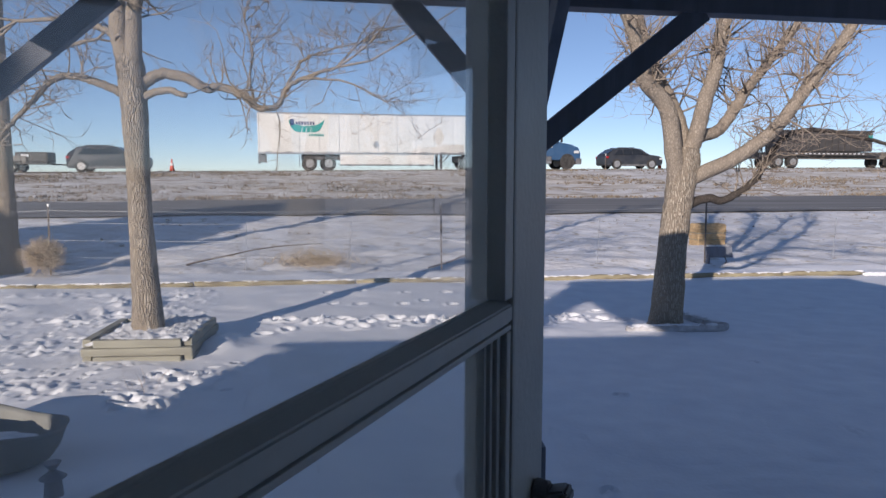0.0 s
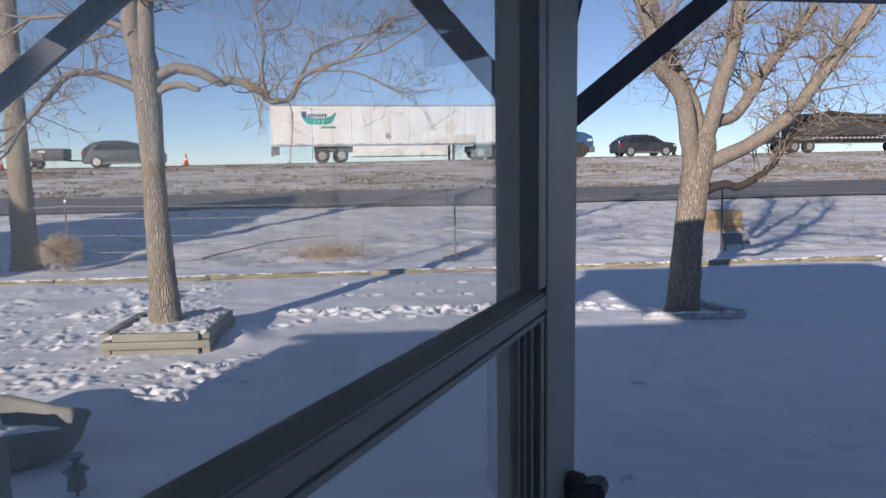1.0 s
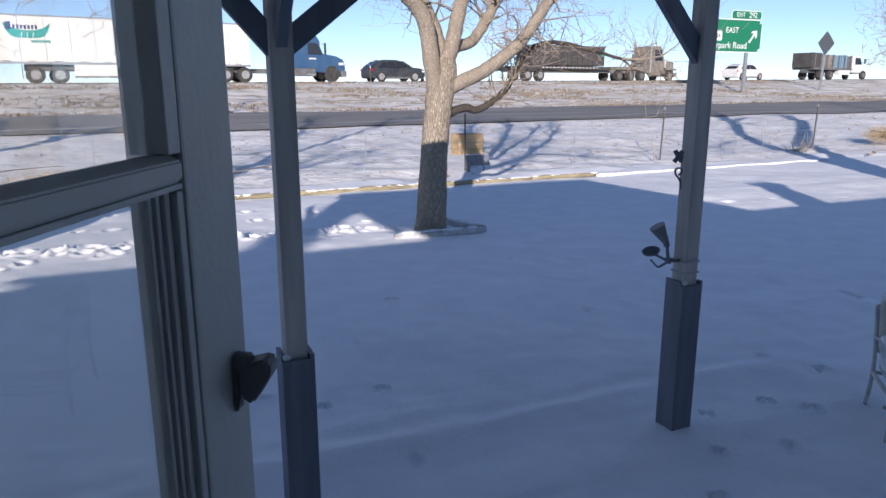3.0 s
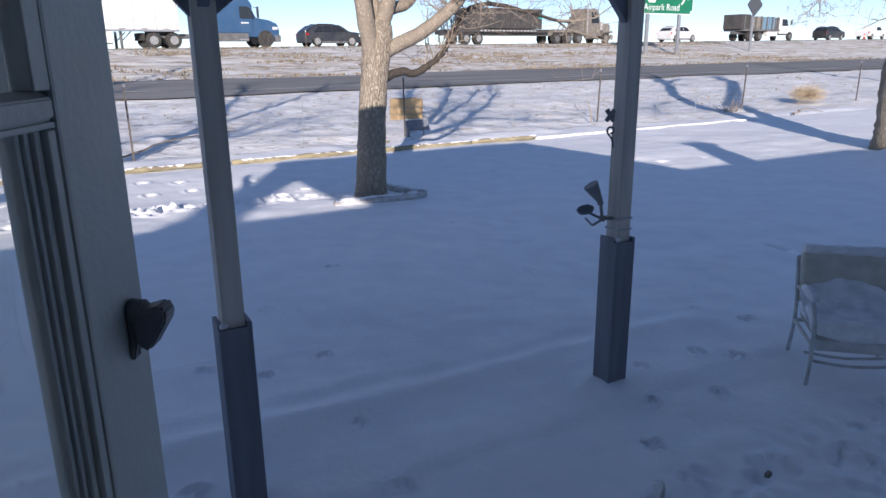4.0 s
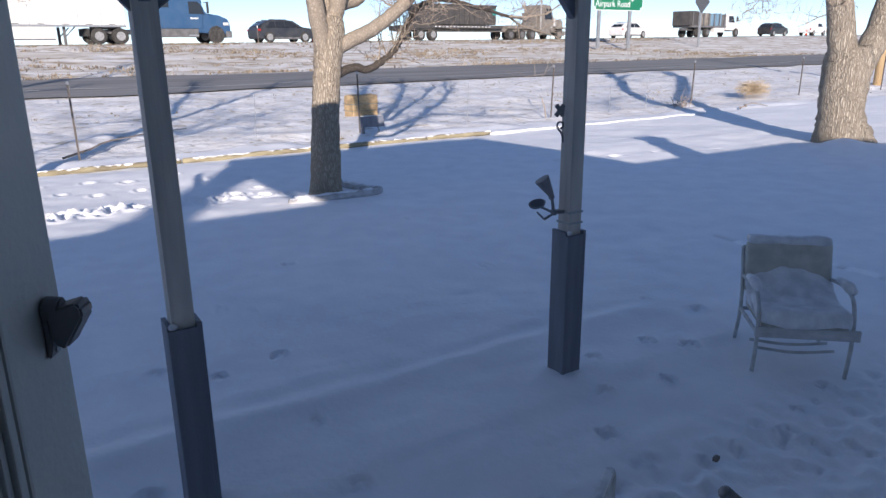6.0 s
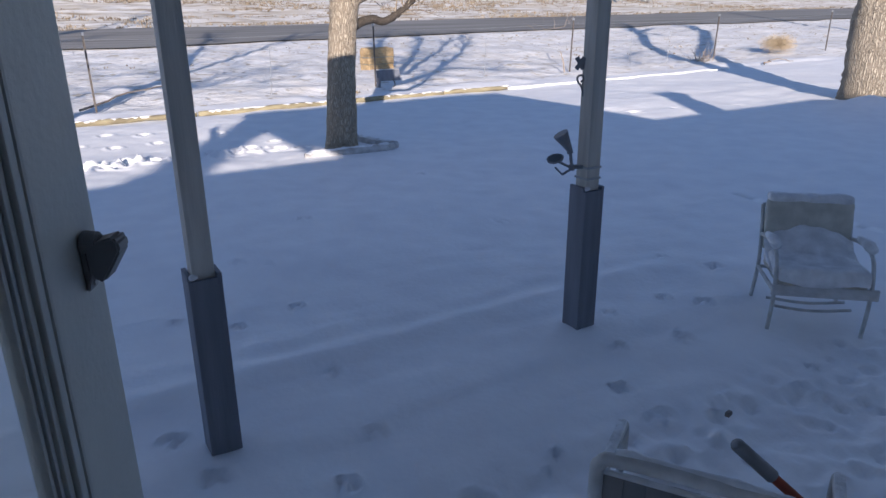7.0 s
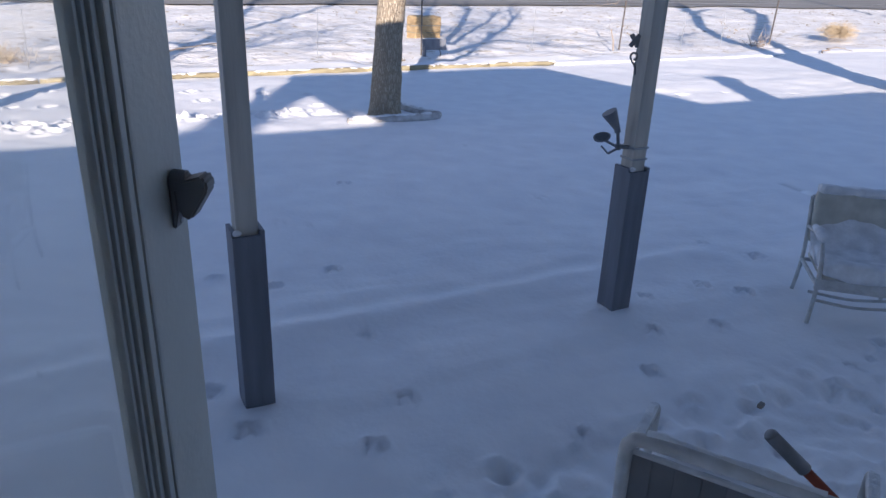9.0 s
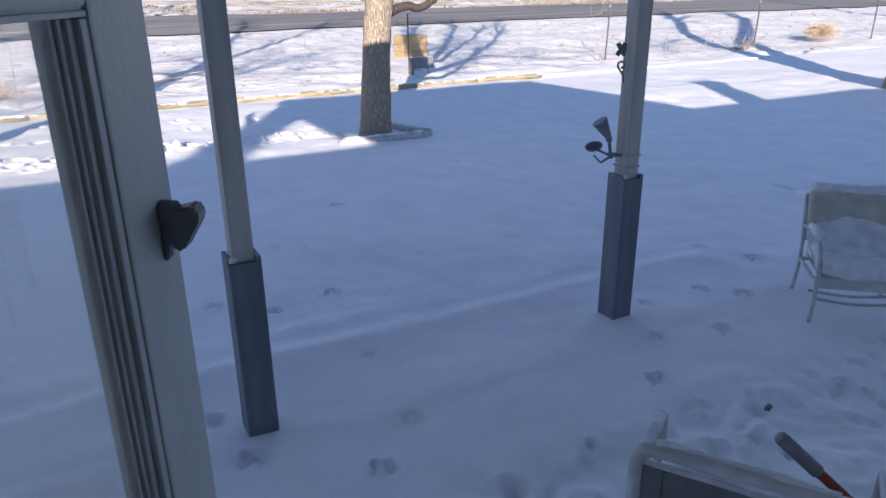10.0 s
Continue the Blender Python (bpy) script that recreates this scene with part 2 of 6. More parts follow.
def cyl(r0, r1, h, seg=16, m=None, bevel=0.0, caps=True):
    """A cylinder or cone along z from 0 to h."""
    bm = bmesh.new()
    bmesh.ops.create_cone(bm, cap_ends=caps, segments=seg, radius1=r0, radius2=r1, depth=h, matrix=Matrix.Translation((0, 0, h / 2)))
    if bevel:
        bmesh.ops.bevel(bm, geom=[e for e in bm.edges if e.is_boundary or len({round(v.co.z, 4) for v in e.verts}) == 1], offset=bevel, segments=2, affect="EDGES")
    if m is not None:
        bm.transform(m)
    return bm


def rod(a, b, r0, r1=None, seg=10):
    a, b = Vector(a), Vector(b)
    q = (b - a).to_track_quat("Z", "Y").to_matrix().to_4x4()
    return cyl(r0, r0 if r1 is None else r1, (b - a).length, seg, Matrix.Translation(a) @ q)


def tube(points, radii, seg, verts, faces, wobble=0.0, rng=None):
    """Adds a swept tube with changing radius to verts and faces."""
    pts = [Vector(p) for p in points]
    start = len(verts)
    side = None
    for i, p in enumerate(pts):
        d = (pts[min(i + 1, len(pts) - 1)] - pts[max(i - 1, 0)]).normalized()
        if side is None:
            side = d.orthogonal().normalized()
        side = (side - d * side.dot(d)).normalized()
        up = d.cross(side)
        for k in range(seg):
            a = 2 * math.pi * k / seg
            r = radii[i] * (1 + (rng.uniform(-wobble, wobble) if rng else 0))
            verts.append(p + side * (math.cos(a) * r) + up * (math.sin(a) * r))
    for i in range(len(pts) - 1):
        for k in range(seg):
            a, b = start + i * seg + k, start + i * seg + (k + 1) % seg
            faces.append((a, b, b + seg, a + seg))
    faces.append(tuple(start + (len(pts) - 1) * seg + k for k in range(seg)))
    return verts, faces


def smooth_line(points, radii, steps):
    """A rounder line through the points (Catmull-Rom), with its radii."""
    p = [Vector(q) for q in points]
    out, rad = [], []
    for i in range(len(p) - 1):
        a, b, c, d = p[max(i - 1, 0)], p[i], p[i + 1], p[min(i + 2, len(p) - 1)]
        for s in range(steps):
            t = s / steps
            out.append(0.5 * ((2 * b) + (c - a) * t + (2 * a - 5 * b + 4 * c - d) * t * t + (3 * b - a - 3 * c + d) * t ** 3))
            rad.append(radii[i] * (1 - t) + radii[i + 1] * t)
    return out + [p[-1]], rad + [radii[-1]]


# ---- ground ----
def lattice_noise(x, y, seed):
    """Smooth value noise on a unit lattice."""
    xi, yi = np.floor(x).astype(np.int64), np.floor(y).astype(np.int64)
    fx, fy = x - xi, y - yi
    fx, fy = fx * fx * (3 - 2 * fx), fy * fy * (3 - 2 * fy)

    def value(a, b):
        h = (a * 374761393 + b * 668265263 + seed * 144665) & 0x7FFFFFFF
        h = ((h ^ (h >> 13)) * 1274126177) & 0x7FFFFFFF
        return ((h ^ (h >> 16)) & 0xFFFF) / 65535.0

    return ((value(xi, yi) * (1 - fx) + value(xi + 1, yi) * fx) * (1 - fy) + (value(xi, yi + 1) * (1 - fx) + value(xi + 1, yi + 1) * fx) * fy) - 0.5


def near_road(x):
    return 24.0 + 0.05 * x


def far_road(x):
    return 30.3 + 0.10 * x


def shoulder(x):
    return 47.6 + 0.13 * x


def highway_z(x):
    return 2.02 + 0.0062 * np.clip(x, -60, 120)


def ground_base(x, y):
    """The lie of the land without its small relief."""
    x, y = np.asarray(x, float), np.asarray(y, float)
    xc = np.clip(x, -90, 140)
    a, b, c = near_road(xc), far_road(xc), shoulder(xc)
    hz = highway_z(xc)
    z = np.where(y < 13.4, 0.0, 0.0)
    z = np.where((y >= 13.4) & (y < a), 0.42 * (np.clip(y - 13.4, 0, None) / (a - 13.4)) ** 1.3, z)
    z = np.where((y >= a) & (y < b), 0.42 + 0.30 * (y - a) / (b - a), z)
    t = np.clip((y - b) / (c - b), 0, 1)
    z = np.where((y >= b) & (y < c), 0.72 + (hz - 0.04 - 0.72) * (0.25 * t + 0.75 * t * t * (3 - 2 * t)), z)
    z = np.where((y >= c) & (y < c + 26), hz - 0.04, z)
    far = np.clip((y - c - 26) / 60, 0, 1)
    z = np.where(y >= c + 26, hz - 0.04 - 1.0 * far + np.clip((y - c - 120) / 2500, 0, 1) * 1.5, z)
    return z


PRINTS = []                          # x, y, radius, depth of trodden holes in the snow


def trail(x0, y0, x1, y1, stride=0.33, depth=0.05, wander=0.07, seed=1, r=0.075):
    rng = random.Random(seed)
    n = max(1, int(math.hypot(x1 - x0, y1 - y0) / stride))
    for i in range(n + 1):
        t = i / n
        s = 0.06 if i % 2 else -0.06
        dx, dy = (x1 - x0), (y1 - y0)
        q = math.hypot(dx, dy)
        PRINTS.append((x0 + dx * t - dy / q * s + rng.uniform(-wander, wander), y0 + dy * t + dx / q * s + rng.uniform(-wander, wander), r * rng.uniform(0.8, 1.2), depth * rng.uniform(0.7, 1.2)))


def scatter(x0, x1, y0, y1, count, seed, r=0.085, depth=0.06):
    rng = random.Random(seed)
    for _ in range(count):
        PRINTS.append((rng.uniform(x0, x1), rng.uniform(y0, y1), r * rng.uniform(0.6, 1.4), depth * rng.uniform(0.5, 1.3)))


scatter(-6.0, -2.7, 6.2, 12.0, 200, 3, 0.034, 0.032)
scatter(-3.4, -1.2, 6.3, 7.4, 90, 4, 0.030, 0.032)
scatter(-2.15, -1.6, 5.9, 7.0, 26, 5, 0.055, 0.060)
trail(-1.4, 9.3, 3.1, 9.2, 0.16, 0.06, 0.16, 6, 0.075)
trail(-1.3, 8.8, 2.9, 9.5, 0.18, 0.06, 0.18, 7, 0.075)
trail(-0.6, 10.4, 3.0, 10.6, 0.42, 0.045, 0.15, 8)
trail(-0.8, 11.4, 2.2, 11.2, 0.6, 0.045, 0.12, 9)
# single paired hoof marks under the porch and before it
for x, y in ((1.29, 3.39), (1.26, 2.79), (0.55, 2.82), (0.445, 3.19), (1.00, 2.52), (0.70, 4.42), (1.00, 4.19), (1.41, 4.28), (1.47, 5.07), (2.49, 2.51), (2.775, 2.82), (3.01, 3.155),
             (4.04, 3.70), (3.19, 2.735), (3.29, 2.05), (3.53, 2.14), (3.48, 3.16), (3.66, 2.98), (3.53, 5.05), (1.30, 5.25), (4.20, 3.35), (2.09, 6.03), (3.79, 6.98), (2.43, 2.23)):
    turn = -0.45 + 0.35 * math.sin(12.9898 * x + 78.233 * y)
    size = 1.0 + 0.2 * math.sin(37.7 * x + 11.1 * y)
    for k in (-1, 1):
        for ahead, r, depth in ((-0.012, 0.024, 0.020), (0.030, 0.022, 0.026)):
            side = k * (0.027 if ahead < 0 else 0.021)
            PRINTS.append((x + size * (side * math.cos(turn) - ahead * math.sin(turn)), y + size * (side * math.sin(turn) + ahead * math.cos(turn)), r * size, 0.78 * depth * size))
scatter(0.9, 4.4, 0.9, 2.25, 150, 15, 0.036, 0.018)
trail(6.0, 9.5, 12.0, 8.4, 0.9, 0.04, 0.2, 17)


def build_ground():
    def steps(a, b, step):
        return list(np.arange(a, b, step))
    xs = [-3200, -2000, -1200, -700, -400, -250] + steps(-170, -40, 9) + steps(-40, -10, 1.0) + steps(-10, -6, 0.2) + steps(-6, -5.2, 0.05) + steps(-5.2, -0.6, 0.026) + steps(-0.6, 4.8, 0.024) + steps(4.8, 6, 0.05) + steps(6, 14, 0.11) + steps(14, 34, 0.4) + steps(34, 110, 2.5) + [115, 140, 180, 250, 400, 700, 1200, 2000, 3200]
    ys = [-60, -20, -8] + steps(-3, 0.6, 0.6) + steps(0.6, 4.6, 0.024) + steps(4.6, 5.8, 0.05) + steps(5.8, 10.0, 0.026) + steps(10.0, 12.6, 0.05) + steps(12.6, 16, 0.13) + steps(16, 62, 0.32) + steps(62, 90, 2) + [95, 110, 140, 180, 240, 330, 480, 700, 1000, 1500, 2400, 3600]
    X, Y = np.meshgrid(np.array(xs), np.array(ys))
    Z = ground_base(X, Y)
    yard = (Y < 13.2) & (np.abs(X) < 40)
    Z = Z + np.where(yard, 0.05 * lattice_noise(X * 0.45, Y * 0.6, 1) + 0.03 * lattice_noise(X * 1.6, Y * 2.2, 2) + 0.010 * lattice_noise(X * 6, Y * 7, 3), 0)
    lane = (Y > near_road(np.clip(X, -90, 140)) - 0.4) & (Y < far_road(np.clip(X, -90, 140)) + 0.4)
    top = Y > shoulder(np.clip(X, -90, 140)) - 0.6
    wild = (Y >= 13.2) & ~lane & ~top & (np.abs(X) < 120)
    Z = Z + np.where(wild, 0.10 * lattice_noise(X * 0.5, Y * 0.8, 4) + 0.09 * lattice_noise(X * 1.5, Y * 1.9, 5), 0)
    # a drift along the porch's drip line, and trodden snow nearer the wall
    drift_at = 3.56 + 0.10 * lattice_noise(X * 0.9, X * 0.0, 7)
    span = np.clip((X + 1.2) / 0.8, 0, 1) * np.clip((4.4 - X) / 0.8, 0, 1)
    off = Y - drift_at
    crest = 0.75 + 0.9 * lattice_noise(X * 2.3, X * 0.0, 17)
    Z = Z + span * np.where(off < 0, 0.030 * np.exp(-(off / 0.16) ** 2), 0.030 * np.exp(-(off / 0.45) ** 2))
    Z = Z + span * (0.009 * crest * np.exp(-((off + 0.05 * lattice_noise(X * 7, X * 0.0, 18)) / 0.07) ** 2) - 0.014 * np.exp(-((off - 0.13) / 0.09) ** 2))
    second = Y - (2.93 + 0.03 * (X - 1.2) + 0.12 * lattice_noise(X * 0.8, X * 0.0, 8))
    Z = Z + span * 0.013 * np.where(second < 0, np.exp(-(second / 0.09) ** 2), np.exp(-(second / 0.30) ** 2))
    Z = Z + np.where((Y < 4.6) & (np.abs(X) < 6), 0.006 * lattice_noise(X * 2.2 + Y * 1.2, Y * 9, 31) + 0.004 * lattice_noise(X * 5 + Y * 2, Y * 17, 32), 0)
    for fx, fy, rise, reach in ((2.74, 3.13, 0.03, 0.30), (0.645, 3.06, -0.022, 0.35), (3.88, 2.55, -0.025, 0.5), (-1.74, 8.0, 0.11, 0.22), (-1.74, 8.35, 0.08, 0.22), (12.75, 7.15, 0.16, 0.38), (13.2, 6.9, 0.06, 0.5)):
        Z = Z + rise * np.exp(-((X - fx) ** 2 + (Y - fy) ** 2) / reach ** 2)
    trod = np.clip((2.38 - Y) / 0.25, 0, 1) * np.clip((X - 0.9) / 0.5, 0, 1) * np.clip((5.2 - X) / 0.5, 0, 1)
    clods = lattice_noise(X * 13, Y * 15, 11)
    Z = Z + trod * (-0.022 + 0.025 * lattice_noise(X * 3.0, Y * 5.0, 9) + 0.022 * lattice_noise(X * 7, Y * 10, 10) + 0.034 * np.maximum(clods - 0.05, 0) - 0.016 * np.maximum(-clods, 0) + 0.018 * lattice_noise(X * 19, Y * 20, 12))
    scuffed = np.clip((X + 6.2) / 0.6, 0, 1) * np.clip((-2.2 - X + 0.5 * lattice_noise(X * 0.0, Y * 0.8, 14)) / 0.6, 0, 1) * np.clip((Y - 6.0) / 0.5, 0, 1) * np.clip((12.1 - Y) / 0.4, 0, 1)
    worn = np.clip(1.0 - np.abs(Y - 9.25 - 0.25 * lattice_noise(X * 0.9, X * 0.0, 19)) / 0.32, 0, 1) * np.clip((X + 1.5) / 0.4, 0, 1) * np.clip((3.1 - X) / 0.4, 0, 1)
    patch = np.clip(0.35 + 2.4 * lattice_noise(X * 1.1, Y * 2.0, 21), 0, 1)
    broken = np.maximum(lattice_noise(X * 11, Y * 10, 15) + lattice_noise(X * 19, Y * 17, 16) * 0.6 - 0.08, 0) * 0.13 - 0.05 * np.maximum(lattice_noise(X * 8, Y * 7, 22) - 0.20, 0) + 0.012 * lattice_noise(X * 17, Y * 15, 23)
    Z = Z + scuffed * patch * broken * 0.85 + worn * broken
    for px_, py_, r, depth in PRINTS:
        i0, i1 = np.searchsorted(xs, [px_ - 3 * r, px_ + 3 * r])
        j0, j1 = np.searchsorted(ys, [py_ - 3 * r, py_ + 3 * r])
        if i1 <= i0 or j1 <= j0:
            continue
        d2 = ((X[j0:j1, i0:i1] - px_) ** 2 + (Y[j0:j1, i0:i1] - py_) ** 2) / r ** 2
        Z[j0:j1, i0:i1] += -depth * np.exp(-d2 ** 2) + 0.35 * depth * np.exp(-((np.sqrt(d2) - 1.5) / 0.4) ** 2)
    nx, ny = len(xs), len(ys)
    verts = np.stack([X.ravel(), Y.ravel(), Z.ravel()], 1)
    i, j = np.meshgrid(np.arange(nx - 1), np.arange(ny - 1))
    a = (j * nx + i).ravel()
    faces = np.stack([a, a + 1, a + nx + 1, a + nx], 1)
    cx = (X[:-1, :-1] + X[1:, 1:]).ravel() / 2
    cy = (Y[:-1, :-1] + Y[1:, 1:]).ravel() / 2
    ccx = np.clip(cx, -90, 140)
    idx = np.where(cy < 13.6, 0, np.where(cy < far_road(ccx), 1, np.where(cy < shoulder(ccx) + 26, 2, 3))).astype(np.int32)
    me = bpy.data.meshes.new("ground")
    me.vertices.add(len(verts))
    me.vertices.foreach_set("co", verts.astype(np.float32).ravel())
    me.loops.add(faces.size)
    me.loops.foreach_set("vertex_index", faces.astype(np.int32).ravel())
    me.polygons.add(len(faces))
    me.polygons.foreach_set("loop_start", np.arange(0, faces.size, 4, dtype=np.int32))
    me.polygons.foreach_set("material_index", idx)
    me.polygons.foreach_set("use_smooth", np.ones(len(faces), dtype=bool))
    for m in (SNOW, FIELD, BANK, PLAIN):
        me.materials.append(m)
    me.update(calc_edges=True)
    me.validate()
    tagged(new("ground", me), "snow-covered yard, thin snowy field and grassy roadside bank", "ground", kind="structure")


build_ground()


def strip(name, edge_a, edge_b, lift, mat, label, x0=-400, x1=600, rows=5):
    xs = list(np.arange(x0, -60, 20)) + list(np.arange(-60, 140, 1.5)) + list(np.arange(140, x1, 20))
    verts, faces = [], []
    for x in xs:
        xc = min(max(x, -90), 140)
        for k in range(rows):
            y = edge_a(xc) + (edge_b(xc) - edge_a(xc)) * k / (rows - 1)
            verts.append((x, y, float(ground_base(x, y)) + lift))
    for i in range(len(xs) - 1):
        for k in range(rows - 1):
            a = i * rows + k
            faces.append((a, a + rows, a + rows + 1, a + 1))
    return tagged(mesh_object(name, verts, faces, mat, smooth=True), label, "road", kind="structure")


def ragged(edge, amount, seed):
    return lambda x: edge(x) + amount * float(lattice_noise(np.array(x * 0.35), np.array(0.0), seed)) + 0.5 * amount * float(lattice_noise(np.array(x * 1.3), np.array(0.0), seed + 1))


def grass_tufts():
    """Short dead grass that pokes through the thin snow of the bank and the field."""
    rng = random.Random(12)
    v, f = [], []
    def tuft(x, y, h):
        z = float(ground_base(x, y)) - 0.03
        for _ in range(rng.randint(3, 5)):
            a, w = rng.uniform(0, 6.283), h * rng.uniform(0.18, 0.4)
            px_, py_ = x + rng.gauss(0, h * 0.5), y + rng.gauss(0, h * 0.5)
            n = len(v)
            v.extend(((px_ - w * math.cos(a), py_ - w * math.sin(a), z), (px_ + w * math.cos(a), py_ + w * math.sin(a), z), (px_ + rng.gauss(0, h * 0.4), py_ + rng.gauss(0, h * 0.4), z + h * rng.uniform(0.7, 1.3))))
            f.append((n, n + 1, n + 2))
    done = 0
    while done < 13000:
        x = rng.uniform(-34, 62)
        u = rng.random()
        y = far_road(x) + 0.3 + (shoulder(x) - far_road(x) - 0.6) * u
        thick = float(lattice_noise(np.array(x * 0.16), np.array(y * 0.42), 41)) + 0.6 * float(lattice_noise(np.array(x * 0.40), np.array(y * 0.95), 42))
        if thick + 0.12 * (u > 0.72) + 0.25 * (u < 0.06) > rng.uniform(0.02, 0.45) - (0.16 if x < 14 else 0.04 if x < 26 else 0.0):
            tuft(x, y, rng.uniform(0.05, 0.15))
            done += 1
    for _ in range(1300):
        x = rng.uniform(-22, 34)
        y = 13.6 + (near_road(x) - 13.8) * rng.random() ** 0.6
        if float(lattice_noise(np.array(x * 0.3), np.array(y * 0.5), 43)) > 0.05:
            tuft(x, y, rng.uniform(0.03, 0.08))
    tagged(mesh_object("dead_grass", v, f, TUFT), "short dead grass poking through the roadside snow", "grass", kind="stuff")


grass_tufts()
strip("frontage_road", ragged(lambda x: near_road(x) + 0.2, 0.9, 21), ragged(lambda x: far_road(x) - 0.2, 0.9, 25), 0.05, ASPHALT, "dark wet asphalt frontage road with snowy edges")
strip("highway", lambda x: shoulder(x) + 0.9, lambda x: shoulder(x) + 25, 0.05, HIGHWAY, "pale salted highway on a low embankment", rows=6)


# ---- house, porch, door ----
def build_house():
    # front wall with the doorway, in four pieces butted end to end
    for n, (x0, x1, z0, z1) in enumerate(((-5.15, -0.27, 0.0, 2.50), (0.68, 8.0, 0.0, 2.50), (-0.27, 0.68, 2.45, 2.50), (-0.27, 0.68, 0.0, 0.42))):
        tagged(part("wall_front", box(x0, x1, -0.15, 0.05, z0 - 0.1 if z0 == 0 else z0, z1), SIDING), "pale siding house wall beside the open doorway", "wall", kind="structure")
    for name, b in (("wall_side", (-5.15, -4.95, -9.0, -0.15)), ("wall_side", (7.8, 8.0, -9.0, -0.15)), ("wall_back", (-4.95, 7.8, -9.0, -8.8))):
        tagged(part(name, box(*b, -0.1, 2.50), SIDING), "pale siding house wall", "wall", kind="structure")
    for b in ((-2.2, -2.1, -4.0, -0.15, 0.42, 2.46), (2.4, 2.5, -4.0, -0.15, 0.42, 2.46), (-2.1, 2.4, -4.0, -3.9, 0.42, 2.46)):
        tagged(part("wall_inside", box(*b), ROOMWALL), "plain painted wall of the room behind the door", "wall", kind="structure")
    tagged(part("floor", box(-2.1, 2.4, -3.9, -0.15, 0.32, 0.42), OLDWOOD), "wooden floor of the room behind the door", "floor", kind="structure")
    tagged(part("ceiling", box(-2.1, 2.4, -3.9, -0.15, 2.42, 2.46), ROOMWALL), "plain ceiling of the room behind the door", "ceiling", kind="structure")
    bm = bmesh.new()                                  # added piece at the wall's end, outlined to cast a leaning shadow edge
    prof = [(-5.15, 1.83), (-5.15, 2.46), (-5.56, 2.46), (-5.56, 2.38), (-5.44, 2.14), (-5.30, 2.0)]
    ends = [[bm.verts.new((x, y, z)) for x, z in prof] for y in (-0.12, 0.05)]
    for k in range(6):
        bm.faces.new((ends[0][k], ends[0][(k + 1) % 6], ends[1][(k + 1) % 6], ends[1][k]))
    bm.faces.new(ends[0][::-1]), bm.faces.new(ends[1])
    tagged(part("shade_edge", bm, SIDING), "unseen piece added at the wall's end to shape its shadow", "trim", kind="structure")
    # main gable roof, ridge along x
    bm = bmesh.new()
    prof = [(0.28, 2.475), (0.28, 2.53), (-4.8, 3.60), (-9.4, 2.70), (-9.4, 2.58), (-4.8, 3.48)]
    ends = [[bm.verts.new((x, y, z)) for y, z in prof] for x in (-5.62, 8.2)]
    for k in range(6):
        bm.faces.new((ends[0][k], ends[0][(k + 1) % 6], ends[1][(k + 1) % 6], ends[1][k]))
    bm.faces.new(ends[0][::-1]), bm.faces.new(ends[1])
    tagged(part("main_roof", bm, ROOFING), "low shingled gable roof of the house", "roof", kind="structure")
    # unseen block on the roof, sized for the hump of shade it casts
    stack = thing("chimney", "unseen chimney-shaped block added on the roof to cast a shadow", "chimney", (4.2, -2.0, 0.0), kind="structure")
    part("shaft", box(-0.20, 0.20, -0.2, 0.2, 2.75, 3.85, 0.01), SIDING, stack)
    part("cap", box(-0.25, 0.25, -0.25, 0.25, 3.85, 3.93, 0.01), ROOFING, stack)
    bm = bmesh.new()                                  # an unseen low block, added to shade the yard; its top rises away from the house
    prof = [(-12.0, -0.1), (-5.16, -0.1), (-5.16, 1.64), (-12.0, 2.50)]
    ends = [[bm.verts.new((x, y, z)) for x, z in prof] for y in (-4.0, 0.05)]
    for k in range(4):
        bm.faces.new((ends[0][k], ends[0][(k + 1) % 4], ends[1][(k + 1) % 4], ends[1][k]))
    bm.faces.new(ends[0][::-1]), bm.faces.new(ends[1])
    tagged(part("shade_block", bm, SIDING), "unseen low block beside the house, added to cast shade", "wall", kind="structure")
    # unseen block, added for the gabled shadow it throws over the field
    bm = bmesh.new()
    prof = [(-17.5, -0.1), (-12.7, -0.1), (-12.7, 4.2), (-15.7, 7.3), (-17.5, 6.0)]
    ends = [[bm.verts.new((x, y, z)) for x, z in prof] for y in (3.3, 8.0)]
    for k in range(5):
        bm.faces.new((ends[0][k], ends[0][(k + 1) % 5], ends[1][(k + 1) % 5], ends[1][k]))
    bm.faces.new(ends[0][::-1]), bm.faces.new(ends[1])
    tagged(part("shade_gable", bm, SIDING), "unseen gabled block added beside the yard to shade the field", "building", kind="structure")
    # porch roof: a thin sloping slab, and a pale panel added below to bounce light
    bm = bmesh.new()
    prof = [(-1.50, 2.86), (3.40, 2.74), (3.40, 2.83), (-1.50, 2.99)]
    ends = [[bm.verts.new((x, y, z)) for y, z in prof] for x in (-1.75, 3.35)]
    for k in range(4):
        bm.faces.new((ends[0][k], ends[1][k], ends[1][(k + 1) % 4], ends[0][(k + 1) % 4]))
    bm.faces.new(ends[0]), bm.faces.new(ends[1][::-1])
    tagged(part("porch_roof", bm, ROOFING), "low porch roof over the posts", "roof", kind="structure")
    bm = bmesh.new()
    prof = [(0.30, 2.779), (3.38, 2.703), (3.38, 2.738), (0.30, 2.814)]
    ends = [[bm.verts.new((x, y, z)) for y, z in prof] for x in (-1.72, 3.32)]
    for k in range(4):
        bm.faces.new((ends[0][k], ends[1][k], ends[1][(k + 1) % 4], ends[0][(k + 1) % 4]))
